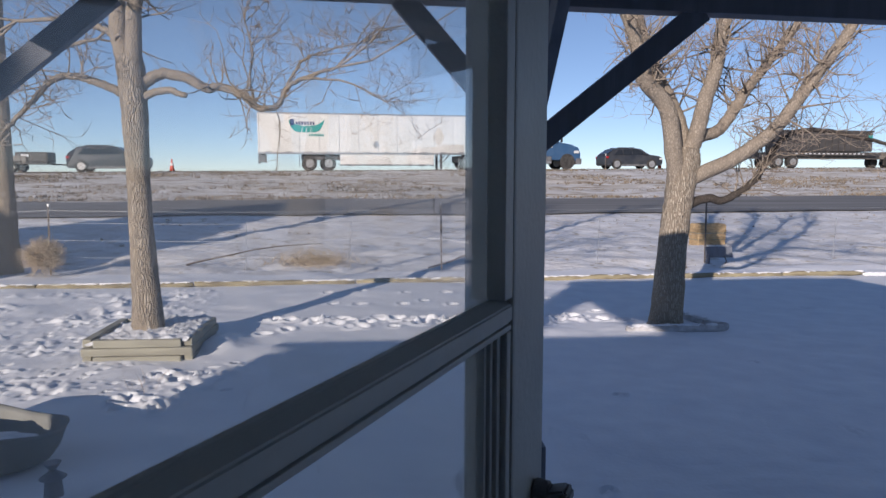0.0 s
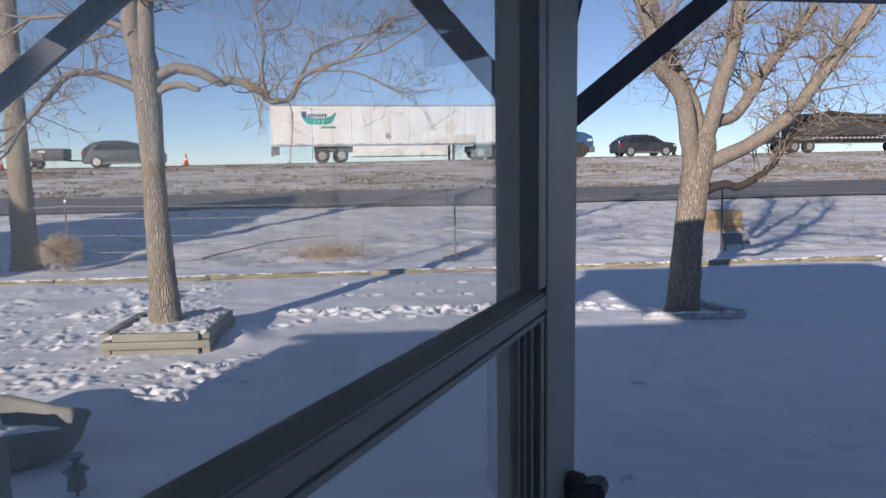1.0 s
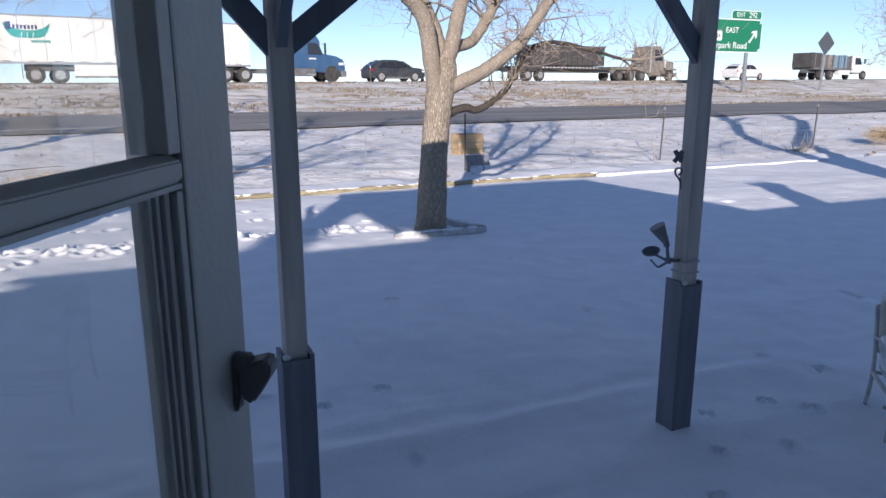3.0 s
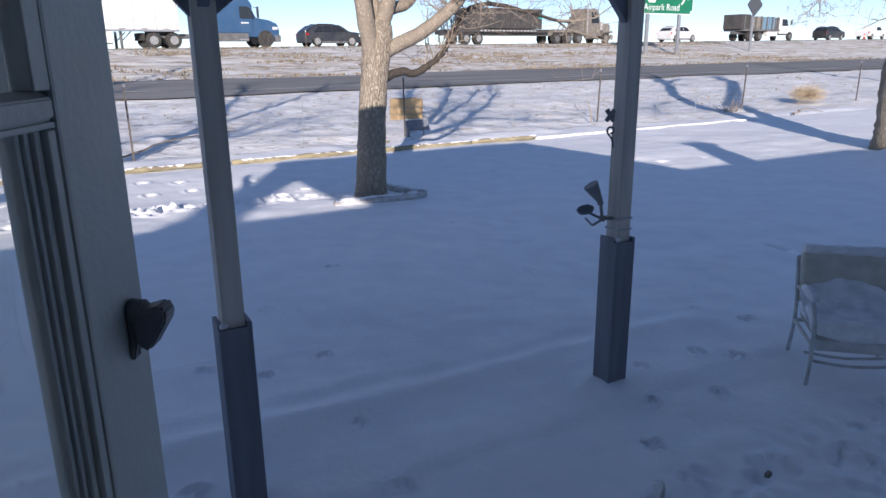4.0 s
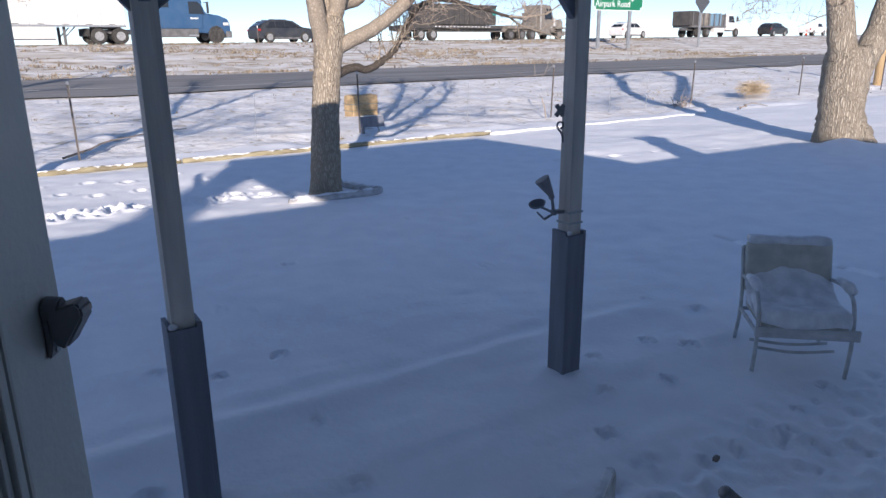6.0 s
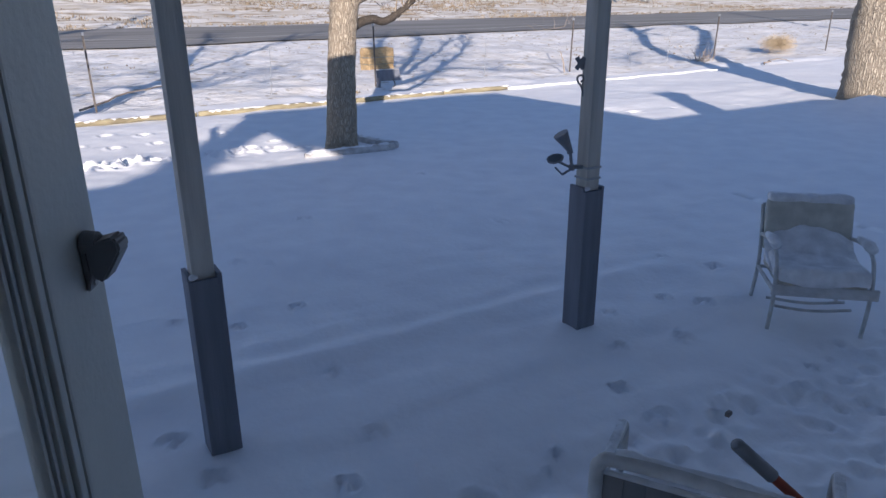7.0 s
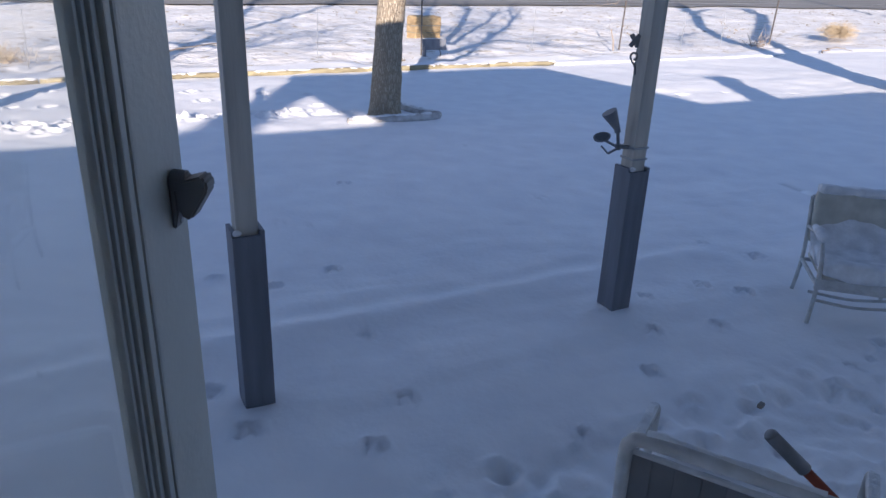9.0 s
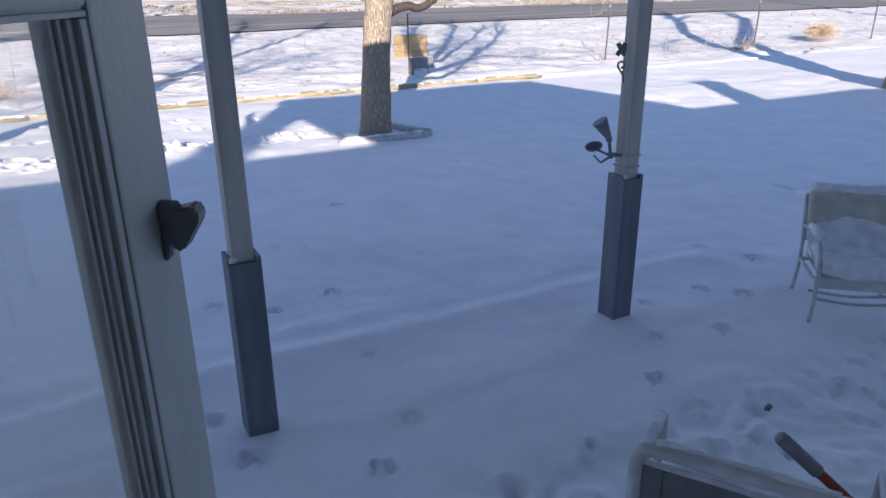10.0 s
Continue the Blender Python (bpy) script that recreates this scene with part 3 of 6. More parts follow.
    bm.faces.new(ends[0]), bm.faces.new(ends[1][::-1])
    tagged(part("porch_bounce", bm, BOUNCEPANEL), "pale panel added under the porch roof to bounce light", "ceiling", kind="structure")


build_house()

POST_X = (-1.59, 0.645, 2.738)
POST_Y = 3.06
BEAM_Z = 2.53


def build_post(h=0.80, sides=(-1, 1)):
    post = thing("porch_post", "dark square porch post with a boxed base and corner braces", "post", (0, 0, 0))
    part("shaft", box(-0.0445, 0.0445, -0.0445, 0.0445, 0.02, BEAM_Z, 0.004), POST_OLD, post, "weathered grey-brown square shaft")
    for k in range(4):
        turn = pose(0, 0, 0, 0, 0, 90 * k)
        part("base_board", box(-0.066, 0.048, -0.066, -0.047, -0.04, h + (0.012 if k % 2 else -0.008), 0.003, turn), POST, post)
    for k, (sx, sy) in enumerate(((-1, -1),)):
        bm = bmesh.new()
        bmesh.ops.create_uvsphere(bm, u_segments=12, v_segments=7, radius=0.017)
        for v in bm.verts:
            v.co = Vector((v.co.x * 1.1 + sx * 0.042, v.co.y * 0.8 + sy * 0.052, v.co.z * 0.8 + h + 0.006 + 0.006 * noise.noise(v.co * 60 + Vector((k, 0, 0)))))
        part("cap_snow", bm, SNOW_PACK, post, "little pat of snow on the base board", smooth=True)
    for s in sides:
        a, b = Vector((s * 0.03, 0, 2.02)), Vector((s * (0.655 if s > 0 else 0.49), 0, BEAM_Z - s * 0.012))
        d = b - a
        m = Matrix.Translation((a + b) / 2) @ d.to_track_quat("X", "Z").to_matrix().to_4x4()
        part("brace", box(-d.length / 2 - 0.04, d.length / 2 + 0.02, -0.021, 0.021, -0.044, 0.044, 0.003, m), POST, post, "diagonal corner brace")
    if len(sides) < 2:
        return tagged(post, group="porch posts")
    a, b = Vector((0, -0.03, 2.05)), Vector((0, -0.60, 2.62))
    d = b - a
    m = Matrix.Translation((a + b) / 2) @ d.to_track_quat("Y", "Z").to_matrix().to_4x4()
    part("brace", box(-0.021, 0.021, -d.length / 2 - 0.03, d.length / 2 + 0.05, -0.044, 0.044, 0.003, m), POST, post, "diagonal brace back to the rafters")
    return tagged(post, group="porch posts")


first_post = build_post()
first_post.matrix_world = pose(POST_X[1], POST_Y, 0)
copy_thing(first_post, pose(POST_X[0], POST_Y + 0.04, 0.03))
build_post(0.85, (-1,)).matrix_world = pose(POST_X[2], POST_Y + 0.07, 0)
beam = thing("porch_beam", "dark painted beam along the top of the porch posts", "beam", kind="structure")
part("header", box(-2.45, 2.7, -0.045, 0.045, 0.0, 0.165, 0.004, pose(POST_X[1], POST_Y, BEAM_Z, 0, 1.1, 0.6)), POST, beam)
for k in range(9):
    x = -1.62 + 0.6 * k
    part("rafter", box(x - 0.02, x + 0.02, 0.30, POST_Y - 0.05, 2.62, 2.705), POST, beam)


DOOR_AT, DOOR_TURN = (0.1405, 0.7385, -0.015), 28.0       # a point on the free stile, and the heading of the door's plane


def extrude_profile(points, x0, x1, bevel=0.0):
    """A prism along x from an outline of (y, z)."""
    bm = bmesh.new()
    ends = [[bm.verts.new((x, y, z)) for y, z in points] for x in (x0, x1)]
    n = len(points)
    for k in range(n):
        bm.faces.new((ends[0][k], ends[0][(k + 1) % n], ends[1][(k + 1) % n], ends[1][k]))
    bm.faces.new(ends[0][::-1]), bm.faces.new(ends[1])
    bmesh.ops.recalc_face_normals(bm, faces=bm.faces[:])
    if bevel:
        bmesh.ops.bevel(bm, geom=bm.edges[:], offset=bevel, segments=2, affect="EDGES")
    return bm


def build_door():
    """The open storm door. Local x runs from the hinge to the free edge, -y towards the inside (the doorway's right), z up."""
    door = thing("storm_door", "grey aluminium storm door standing open, two glass panes and a mid rail", "door", DOOR_AT, 90 - DOOR_TURN)
    z0, z1 = 0.46, 2.43
    hinge = -0.84
    rail = 1.829                                     # underside of the meeting rail
    part("stile", box(0.009, 0.080, -0.004, 0.030, z0, z1, 0.0025), DOORPAINT, door, "painted free stile")
    part("stile", box(hinge - 0.07, hinge + 0.03, -0.004, 0.030, z0, z1, 0.004), DOORPAINT, door, "painted hinge stile")
    part("top_rail", box(hinge + 0.032, 0.0088, -0.002, 0.030, z1 - 0.09, z1, 0.003), DOORPAINT, door)
    part("bottom_rail", box(hinge + 0.032, 0.0088, -0.002, 0.030, z0, z0 + 0.22, 0.003), DOORPAINT, door)
    # lower pane: a stepped frame that falls back from the stile to the glass
    za, zb = z0 + 0.222, rail - 0.0006
    part("track", box(0.0010, 0.0087, -0.0026, 0.018, za, zb, 0.0012), DOORPAINT, door, "painted track beside the stile")
    part("track", box(-0.0050, 0.0008, 0.0012, 0.018, za, zb, 0.0010), DOORPAINT, door, "painted track beside the stile")
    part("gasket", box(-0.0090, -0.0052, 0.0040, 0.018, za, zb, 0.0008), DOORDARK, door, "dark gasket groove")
    part("glazing_bead", box(-0.0130, -0.0092, 0.0064, 0.018, za, zb, 0.0008), DOORPAINT, door)
    # upper sash: its own slim frame, ending in the meeting rail
    zc = z1 - 0.092
    part("sash_stile", box(-0.0060, 0.0086, -0.0034, 0.0110, rail + 0.0192, zc, 0.0010), DOORPAINT, door)
    part("meeting_rail", extrude_profile([(-0.0034, rail + 0.0052), (0.0110, rail + 0.0052), (0.0110, rail + 0.0190), (0.0045, rail + 0.0190), (-0.0034, rail + 0.0152)], hinge + 0.032, 0.0086, 0.0010), DOORPAINT, door)
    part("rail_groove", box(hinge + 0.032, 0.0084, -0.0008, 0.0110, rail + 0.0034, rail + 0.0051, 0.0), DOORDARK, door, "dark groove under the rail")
    part("rail_lip", box(hinge + 0.032, 0.0085, -0.0028, 0.0110, rail, rail + 0.0033, 0.0008), DOORPAINT, door)
    part("seal", box(0.0805, 0.0868, 0.002, 0.024, z0, z1, 0.0015), SIGNWHITE, door, "pale weather seal on the free edge")
    for (pa, pb), y, xa in (((za, zb), 0.0105, -0.0095), ((rail + 0.0165, zc + 0.002), 0.0070, -0.0055)):
        pane = part("pane", box(hinge + 0.034, xa, y, y + 0.003, pa, pb), GLASS, door, "clear reflecting glass pane")
        pane.visible_shadow = False
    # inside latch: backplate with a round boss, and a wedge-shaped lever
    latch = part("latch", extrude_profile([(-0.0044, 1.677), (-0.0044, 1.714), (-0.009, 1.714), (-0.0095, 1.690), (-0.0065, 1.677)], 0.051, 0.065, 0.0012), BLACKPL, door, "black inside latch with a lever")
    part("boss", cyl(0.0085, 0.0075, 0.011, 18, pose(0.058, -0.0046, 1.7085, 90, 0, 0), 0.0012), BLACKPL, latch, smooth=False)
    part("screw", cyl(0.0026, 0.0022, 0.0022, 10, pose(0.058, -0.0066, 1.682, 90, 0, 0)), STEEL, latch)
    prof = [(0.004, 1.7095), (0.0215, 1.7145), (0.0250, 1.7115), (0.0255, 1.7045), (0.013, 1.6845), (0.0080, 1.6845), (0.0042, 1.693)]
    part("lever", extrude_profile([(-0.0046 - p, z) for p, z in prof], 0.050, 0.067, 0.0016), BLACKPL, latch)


build_door()


# ---- trees ----
def build_tree(name, label, base, trunk, limbs, seed, crown_level=4, bark=BARK, knots=(), limb_bark=LIMBBARK, along=0.0):
    """trunk and limbs: (points, start radius, end radius); every limb sprouts smaller branches. along: the whole tree's move in x."""
    rng = random.Random(seed)
    tree = thing(name, label, "tree", (base[0] + along, base[1], base[2]))
    o = Vector(base)

    def local(points):
        return [Vector(p) - o for p in points]

    tv, tf = [], []
    pts, rad = smooth_line(local(trunk[0]), trunk[1], 6)
    tube(pts, rad, 20, tv, tf, 0.05, rng)
    for kx, kz, kr in knots:                       # old branch collars that bulge from the trunk
        for n, (vx, vy, vz) in enumerate(tv):
            d = math.dist((vx, vy, vz), (kx - o.x, -0.13, kz))
            if d < 2.2 * kr:
                w = math.exp(-(d / kr) ** 2) * kr * 0.55
                q = math.hypot(vx - (kx - o.x) * 0.3, vy) or 1
                tv[n] = (vx + vx / q * w, vy + vy / q * w, vz)
    mesh_object("trunk", tv, tf, bark, tree, "rough furrowed bark", smooth=True)
    bv, bf, wv, wf = [], [], [], []

    def sprout(p, d, length, r, level):
        n = 4 if level < 3 else 3
        pts, q, dd = [p], p, d.copy()
        for _ in range(n):
            dd = (dd + Vector((rng.gauss(0, 0.22), rng.gauss(0, 0.22), rng.gauss(0.06, 0.20)))).normalized()
            q = q + dd * (length / n)
            pts.append(q)
        rad = [r * (1 - 0.72 * i / n) for i in range(n + 1)]
        tube(pts, rad, 5 if level < 3 else 3, *((bv, bf) if level < 3 else (wv, wf)))
        if level >= crown_level:
            return
        for _ in range(rng.randint(3, 5) if level < 3 else rng.randint(2, 4)):
            i = rng.randint(1, n)
            side = Vector((rng.gauss(0, 1), rng.gauss(0, 1), rng.gauss(0.25, 0.8))).normalized()
            sprout(pts[i], (dd * 0.55 + side * 0.85).normalized(), length * rng.uniform(0.40, 0.68), max(rad[i] * 0.62, 0.0035), level + 1)

    for points, r0, r1, share, *own in limbs:
        lv, lf = [], []
        lp = local(points)
        pts, rad = smooth_line(lp, [r0 + (r1 - r0) * i / (len(lp) - 1) for i in range(len(lp))], 5)
        pts = [p + Vector((rng.gauss(0, 0.004), rng.gauss(0, 0.004), rng.gauss(0, 0.004))) if 1 < i < len(pts) - 1 else p for i, p in enumerate(pts)]
        tip = (pts[-1] - pts[-2]).normalized() * 0.015
        tube(list(pts) + [pts[-1] + tip], [r * 0.9 for r in rad] + [0.003], 12, lv, lf, 0.025, rng)
        mesh_object("limb", lv, lf, own[0] if own else limb_bark, tree, "dark limb" if own else "", smooth=True)
        count = int(share * len(pts) * 1.15)
        for _ in range(count):
            i = rng.randint(max(2, int(len(pts) * 0.38)), len(pts) - 1)
            d = (pts[i] - pts[i - 1]).normalized()
            side = Vector((rng.gauss(0, 1), rng.gauss(0, 1), rng.gauss(0.3, 0.7))).normalized()
            sprout(pts[i], (d * 0.45 + side * 0.9).normalized(), rng.uniform(0.3, 0.8), min(max(rad[i] * 0.24, 0.006), 0.016), 2)
        d = (pts[-1] - pts[-2]).normalized()
        if share > 0:
            for _ in range(3):
                sprout(pts[-1], (d + Vector((rng.gauss(0, 0.35), rng.gauss(0, 0.35), rng.gauss(0.1, 0.3)))).normalized(), rng.uniform(0.9, 1.8) if rad[-1] > 0.015 else rng.uniform(0.3, 0.6), rad[-1] * 0.8, 1)
    tagged(mesh_object("branches", bv, bf, limb_bark, tree, "bare side branches", smooth=True), kind="stuff")
    tagged(mesh_object("twigs", wv, wf, TWIG, tree, "fine bare twigs"), kind="stuff")
    return tree


def line(xz, y, lean=0.0):
    """Points of a limb in the tree's own plane, leaning away with length."""
    n = len(xz)
    return [(x, y + lean * i / (n - 1), z) for i, (x, z) in enumerate(xz)]


y2 = 8.72
build_tree("bare_tree", "bare tree with pale bark and wide spreading limbs", (3.57, y2, 0.0),
           (line([(3.57, -0.1), (3.60, 0.12), (3.64, 0.95), (3.70, 1.55), (3.76, 2.0), (3.78, 2.2)], y2), [0.25, 0.205, 0.172, 0.175, 0.19, 0.145]),
           [(line([(3.68, 1.75), (3.60, 2.05), (3.44, 2.67), (3.10, 3.01), (2.98, 3.41), (2.79, 3.78), (2.50, 4.6)], y2, -0.5), 0.13, 0.07, 1.35),
            (line([(3.76, 2.1), (3.78, 2.32), (3.69, 2.71), (3.49, 3.18), (3.33, 3.72), (3.15, 4.8)], y2, 0.6), 0.12, 0.065, 1.6),
            (line([(3.80, 2.1), (3.88, 2.40), (3.94, 2.74), (4.04, 3.16), (4.07, 3.60), (4.14, 3.94), (4.2, 5.0)], y2, -0.3), 0.118, 0.07, 1.6),
            (line([(3.84, 2.2), (3.95, 2.33), (4.25, 2.43), (4.49, 2.71), (4.74, 3.04), (4.98, 3.31), (5.33, 3.73), (5.7, 4.4)], y2, 0.5), 0.095, 0.05, 1.35),
            (line([(3.78, 1.78), (3.96, 1.90), (4.34, 2.08), (4.77, 2.44), (5.11, 2.96), (5.32, 3.28), (5.55, 3.73), (5.8, 4.5)], y2, -0.6), 0.112, 0.055, 1.35),
            (line([(3.76, 1.46), (3.92, 1.54), (4.12, 1.585), (4.29, 1.55), (4.50, 1.64), (4.74, 1.81), (4.97, 2.15), (5.16, 2.36), (5.52, 2.44), (6.10, 2.36), (6.70, 2.24)], y2, 0.25), 0.068, 0.024, 0.75, DARKBARK)],
           31, 4)

y1 = 7.95
build_tree("bare_tree", "bare tree with deeply furrowed pale bark in a raised timber bed", (-2.36, y1, 0.0),
           (line([(-2.35, 0.0), (-2.36, 0.3), (-2.375, 0.9), (-2.39, 1.42), (-2.395, 2.0), (-2.40, 2.6), (-2.42, 2.99), (-2.43, 3.1)], y1), [0.215, 0.165, 0.135, 0.118, 0.118, 0.132, 0.142, 0.115]),
           [(line([(-2.44, 2.85), (-2.49, 3.1), (-2.56, 3.38), (-2.60, 3.65), (-2.85, 4.2), (-3.4, 4.9), (-3.9, 5.8)], y1, 0.3), 0.118, 0.075, 0.8),
            (line([(-2.39, 2.9), (-2.36, 3.1), (-2.31, 3.61), (-2.15, 4.2), (-1.9, 5.0), (-1.5, 5.8)], y1, -0.3), 0.10, 0.06, 0.9),
            (line([(-2.34, 2.78), (-2.24, 2.86), (-2.10, 2.92), (-1.85, 2.87), (-1.68, 2.78), (-1.55, 2.80), (-1.32, 2.71), (-1.17, 2.59), (-0.96, 2.61), (-0.88, 2.79), (-0.68, 2.91), (-0.33, 3.03)], y1, 0.2), 0.075, 0.02, 0.35),
            (line([(-0.90, 2.75), (-0.71, 3.08), (-0.50, 3.20), (-0.10, 3.32)], y1 + 0.16, 0.2), 0.022, 0.01, 0.7),
            (line([(-0.70, 2.90), (-0.55, 2.90), (-0.22, 2.86), (0.19, 2.66)], y1 + 0.18, -0.1), 0.02, 0.008, 0.6),
            (line([(-1.20, 2.60), (-1.25, 2.9), (-1.22, 3.2), (-1.3, 3.5)], y1 + 0.15, 0.1), 0.02, 0.008, 0.6),
            (line([(-2.33, 2.66), (-2.24, 2.70), (-2.06, 2.74), (-1.95, 2.72), (-1.84, 2.68)], y1, -0.15), 0.05, 0.032, 0.0),
            (line([(-2.46, 2.68), (-2.57, 2.74), (-2.76, 2.82), (-2.96, 2.87), (-3.16, 2.82), (-3.29, 2.66), (-3.48, 2.45), (-3.58, 2.33)], y1, -0.2), 0.055, 0.022, 0.6),
            (line([(-2.52, 3.25), (-2.61, 3.32), (-2.83, 3.42), (-3.12, 3.49), (-3.66, 3.48)], y1, 0.3), 0.05, 0.02, 0.6)],
           47, 4, BARK, ((-2.36, 1.02, 0.07), (-2.33, 1.95, 0.06), (-2.45, 2.35, 0.07)), along=-0.09)

y3 = 7.5
build_tree("bare_tree", "thick-trunked bare tree with forked stems and snow at its foot", (13.35, y3, 0.0),
           (line([(13.42, -0.1), (13.38, 0.08), (13.27, 0.35), (13.18, 0.7), (13.19, 1.1), (13.22, 1.5), (13.2, 1.75)], y3), [0.64, 0.53, 0.43, 0.375, 0.40, 0.41, 0.34]),
           [(line([(13.16, 1.2), (13.05, 1.7), (12.97, 2.2), (12.88, 2.7), (13.0, 3.3), (13.6, 4.2), (14.6, 5.2)], y3, 0.3), 0.285, 0.20, 0.7),
            (line([(13.4, 1.15), (13.66, 1.6), (13.92, 2.05), (14.12, 2.7), (15.0, 3.3), (16.4, 4.2), (18.0, 5.2)], y3, -0.3), 0.29, 0.20, 0.6),
            (line([(12.72, 3.0), (12.2, 3.25), (11.6, 3.1), (11.2, 2.85), (11.0, 2.6)], y3 + 0.1, 0.2), 0.032, 0.012, 1.3)],
           59, 4, BIGBARK, (), BIGBARK)

build_tree("bare_tree", "slim bare tree trunk beside the edging at the yard's end", (-6.86, 14.1, 0.0),
           (line([(-6.76, -0.1), (-6.75, 0.2), (-6.74, 0.6), (-6.73, 1.5), (-6.72, 3.0), (-6.71, 4.7), (-6.68, 6.0)], 14.1), [0.32, 0.245, 0.225, 0.205, 0.185, 0.175, 0.15]),
           [(line([(-6.78, 3.4), (-6.3, 3.7), (-5.6, 4.2), (-5.0, 4.4)], 14.1, 0.3), 0.10, 0.03, 1.2),
            (line([(-6.8, 3.2), (-7.3, 3.6), (-8.0, 4.3), (-8.8, 4.6)], 14.1, -0.3), 0.10, 0.03, 1.2),
            (line([(-6.74, 5.0), (-6.3, 5.8), (-5.8, 6.8)], 14.1, 0.3), 0.12, 0.05, 1.0),
            (line([(-6.72, 5.6), (-6.9, 6.6), (-7.2, 7.8)], 14.1, -0.2), 0.12, 0.05, 1.0)],
           61, 3, along=-0.28)


def build_shade_tree(at, half, tall):
    """An unseen evergreen shape, added behind the house so that its crown shades the porch's end."""
    rng = random.Random(77)
    tree = thing("shade_tree", "unseen tree added behind the house to shade the porch's end", "tree", at)
    tv, tf = [], []
    tube([(0, 0, -0.1), (0.03, 0, 2.0), (-0.02, 0.02, 4.5), (0, 0, tall)], [0.2, 0.16, 0.11, 0.03], 10, tv, tf, 0.05, rng)
    mesh_object("trunk", tv, tf, LIMBBARK, tree, smooth=True)
    v, f = [], []
    for _ in range(900):
        u = rng.uniform(-1, 1)
        q = Vector((rng.gauss(0, 1), rng.gauss(0, 1), 0)).normalized() * half * math.sqrt(1 - u * u) * rng.uniform(0.2, 1.0) + Vector((0, 0, tall - 0.85 + 0.85 * u))
        cell = noise.noise(q * 2.6 + Vector((3, 1, 8)))
        if cell < -0.2:                            # gaps between the boughs
            continue
        d = Vector((q.x, q.y, rng.gauss(0.1, 0.4))).normalized()
        tube([q, q + d * 0.10, q + d * 0.20 + Vector((0, 0, -0.03))], [0.028, 0.024, 0.006], 4, v, f)
    tagged(mesh_object("crown", v, f, NEEDLES, tree, "dark green needles"), kind="stuff")


build_shade_tree((-9.14, -10.0, 0.0), 0.34, 6.85)


# ---- garden edging, beds, fence ----
def rough_beam(x0, x1, y0, y1, z, r, seed, name, label, mat, snow=True, flat=1.0):
    rng = random.Random(seed)
    n = max(4, int(math.hypot(x1 - x0, y1 - y0) / 0.25))
    pts = [(x0 + (x1 - x0) * i / n, y0 + (y1 - y0) * i / n + rng.gauss(0, 0.012), z + rng.gauss(0, 0.008)) for i in range(n + 1)]
    v, f = [], []
    ux, uy = (x1 - x0) / math.hypot(x1 - x0, y1 - y0), (y1 - y0) / math.hypot(x1 - x0, y1 - y0)
    pts = [(pts[0][0] - ux * 0.012, pts[0][1] - uy * 0.012, pts[0][2])] + pts + [(pts[-1][0] + ux * 0.012, pts[-1][1] + uy * 0.012, pts[-1][2])]
    tube(pts, [0.004] + [r * rng.uniform(0.9, 1.08) for _ in pts[2:]] + [0.004], 8, v, f, 0.08, rng)
    log = tagged(mesh_object(name, v, f, mat, smooth=True), label, "edging")
    if snow:                                        # a beaded crust, broken here and there
        v, f = [], []
        m = max(6, int(math.hypot(x1 - x0, y1 - y0) / 0.045))
        crust, size = [], []
        for i in range(m + 1):
            t = i / m
            crust.append((x0 + (x1 - x0) * t, y0 + (y1 - y0) * t + rng.gauss(-0.004, 0.010), z + r * rng.uniform(0.62, 0.80)))
            gap = 0.25 if lattice_noise(np.array(x0 * 3.1 + t * 40 * (x1 - x0) / 6), np.array(seed * 1.7), 5) < -0.22 else 1.0
            size.append(r * rng.uniform(0.28, 0.66) * gap)
        size[0] = size[-1] = 0.004
        tube(crust, size, 6, v, f, 0.12, rng)
        mesh_object("snow_cap", v, f, SNOW_PACK, log, "patchy beaded snow along the top", smooth=True)
    return log


ex = [-11.5, -8.6, -5.6, -3.1, -0.4, 2.6, 5.2, 7.4, 9.05]
for k in range(len(ex) - 1):
    rough_beam(ex[k], ex[k + 1] - 0.03, 12.35 + 0.028 * ex[k], 12.35 + 0.028 * ex[k + 1], 0.03, 0.046, 70 + k, "garden_edging_log", "weathered edging log dusted with snow along the yard", LOG)
rough_beam(9.0, 16.3, 12.60, 12.82, 0.005, 0.032, 90, "garden_edging_log", "low edging log buried in a ridge of snow", SNOW_PACK)


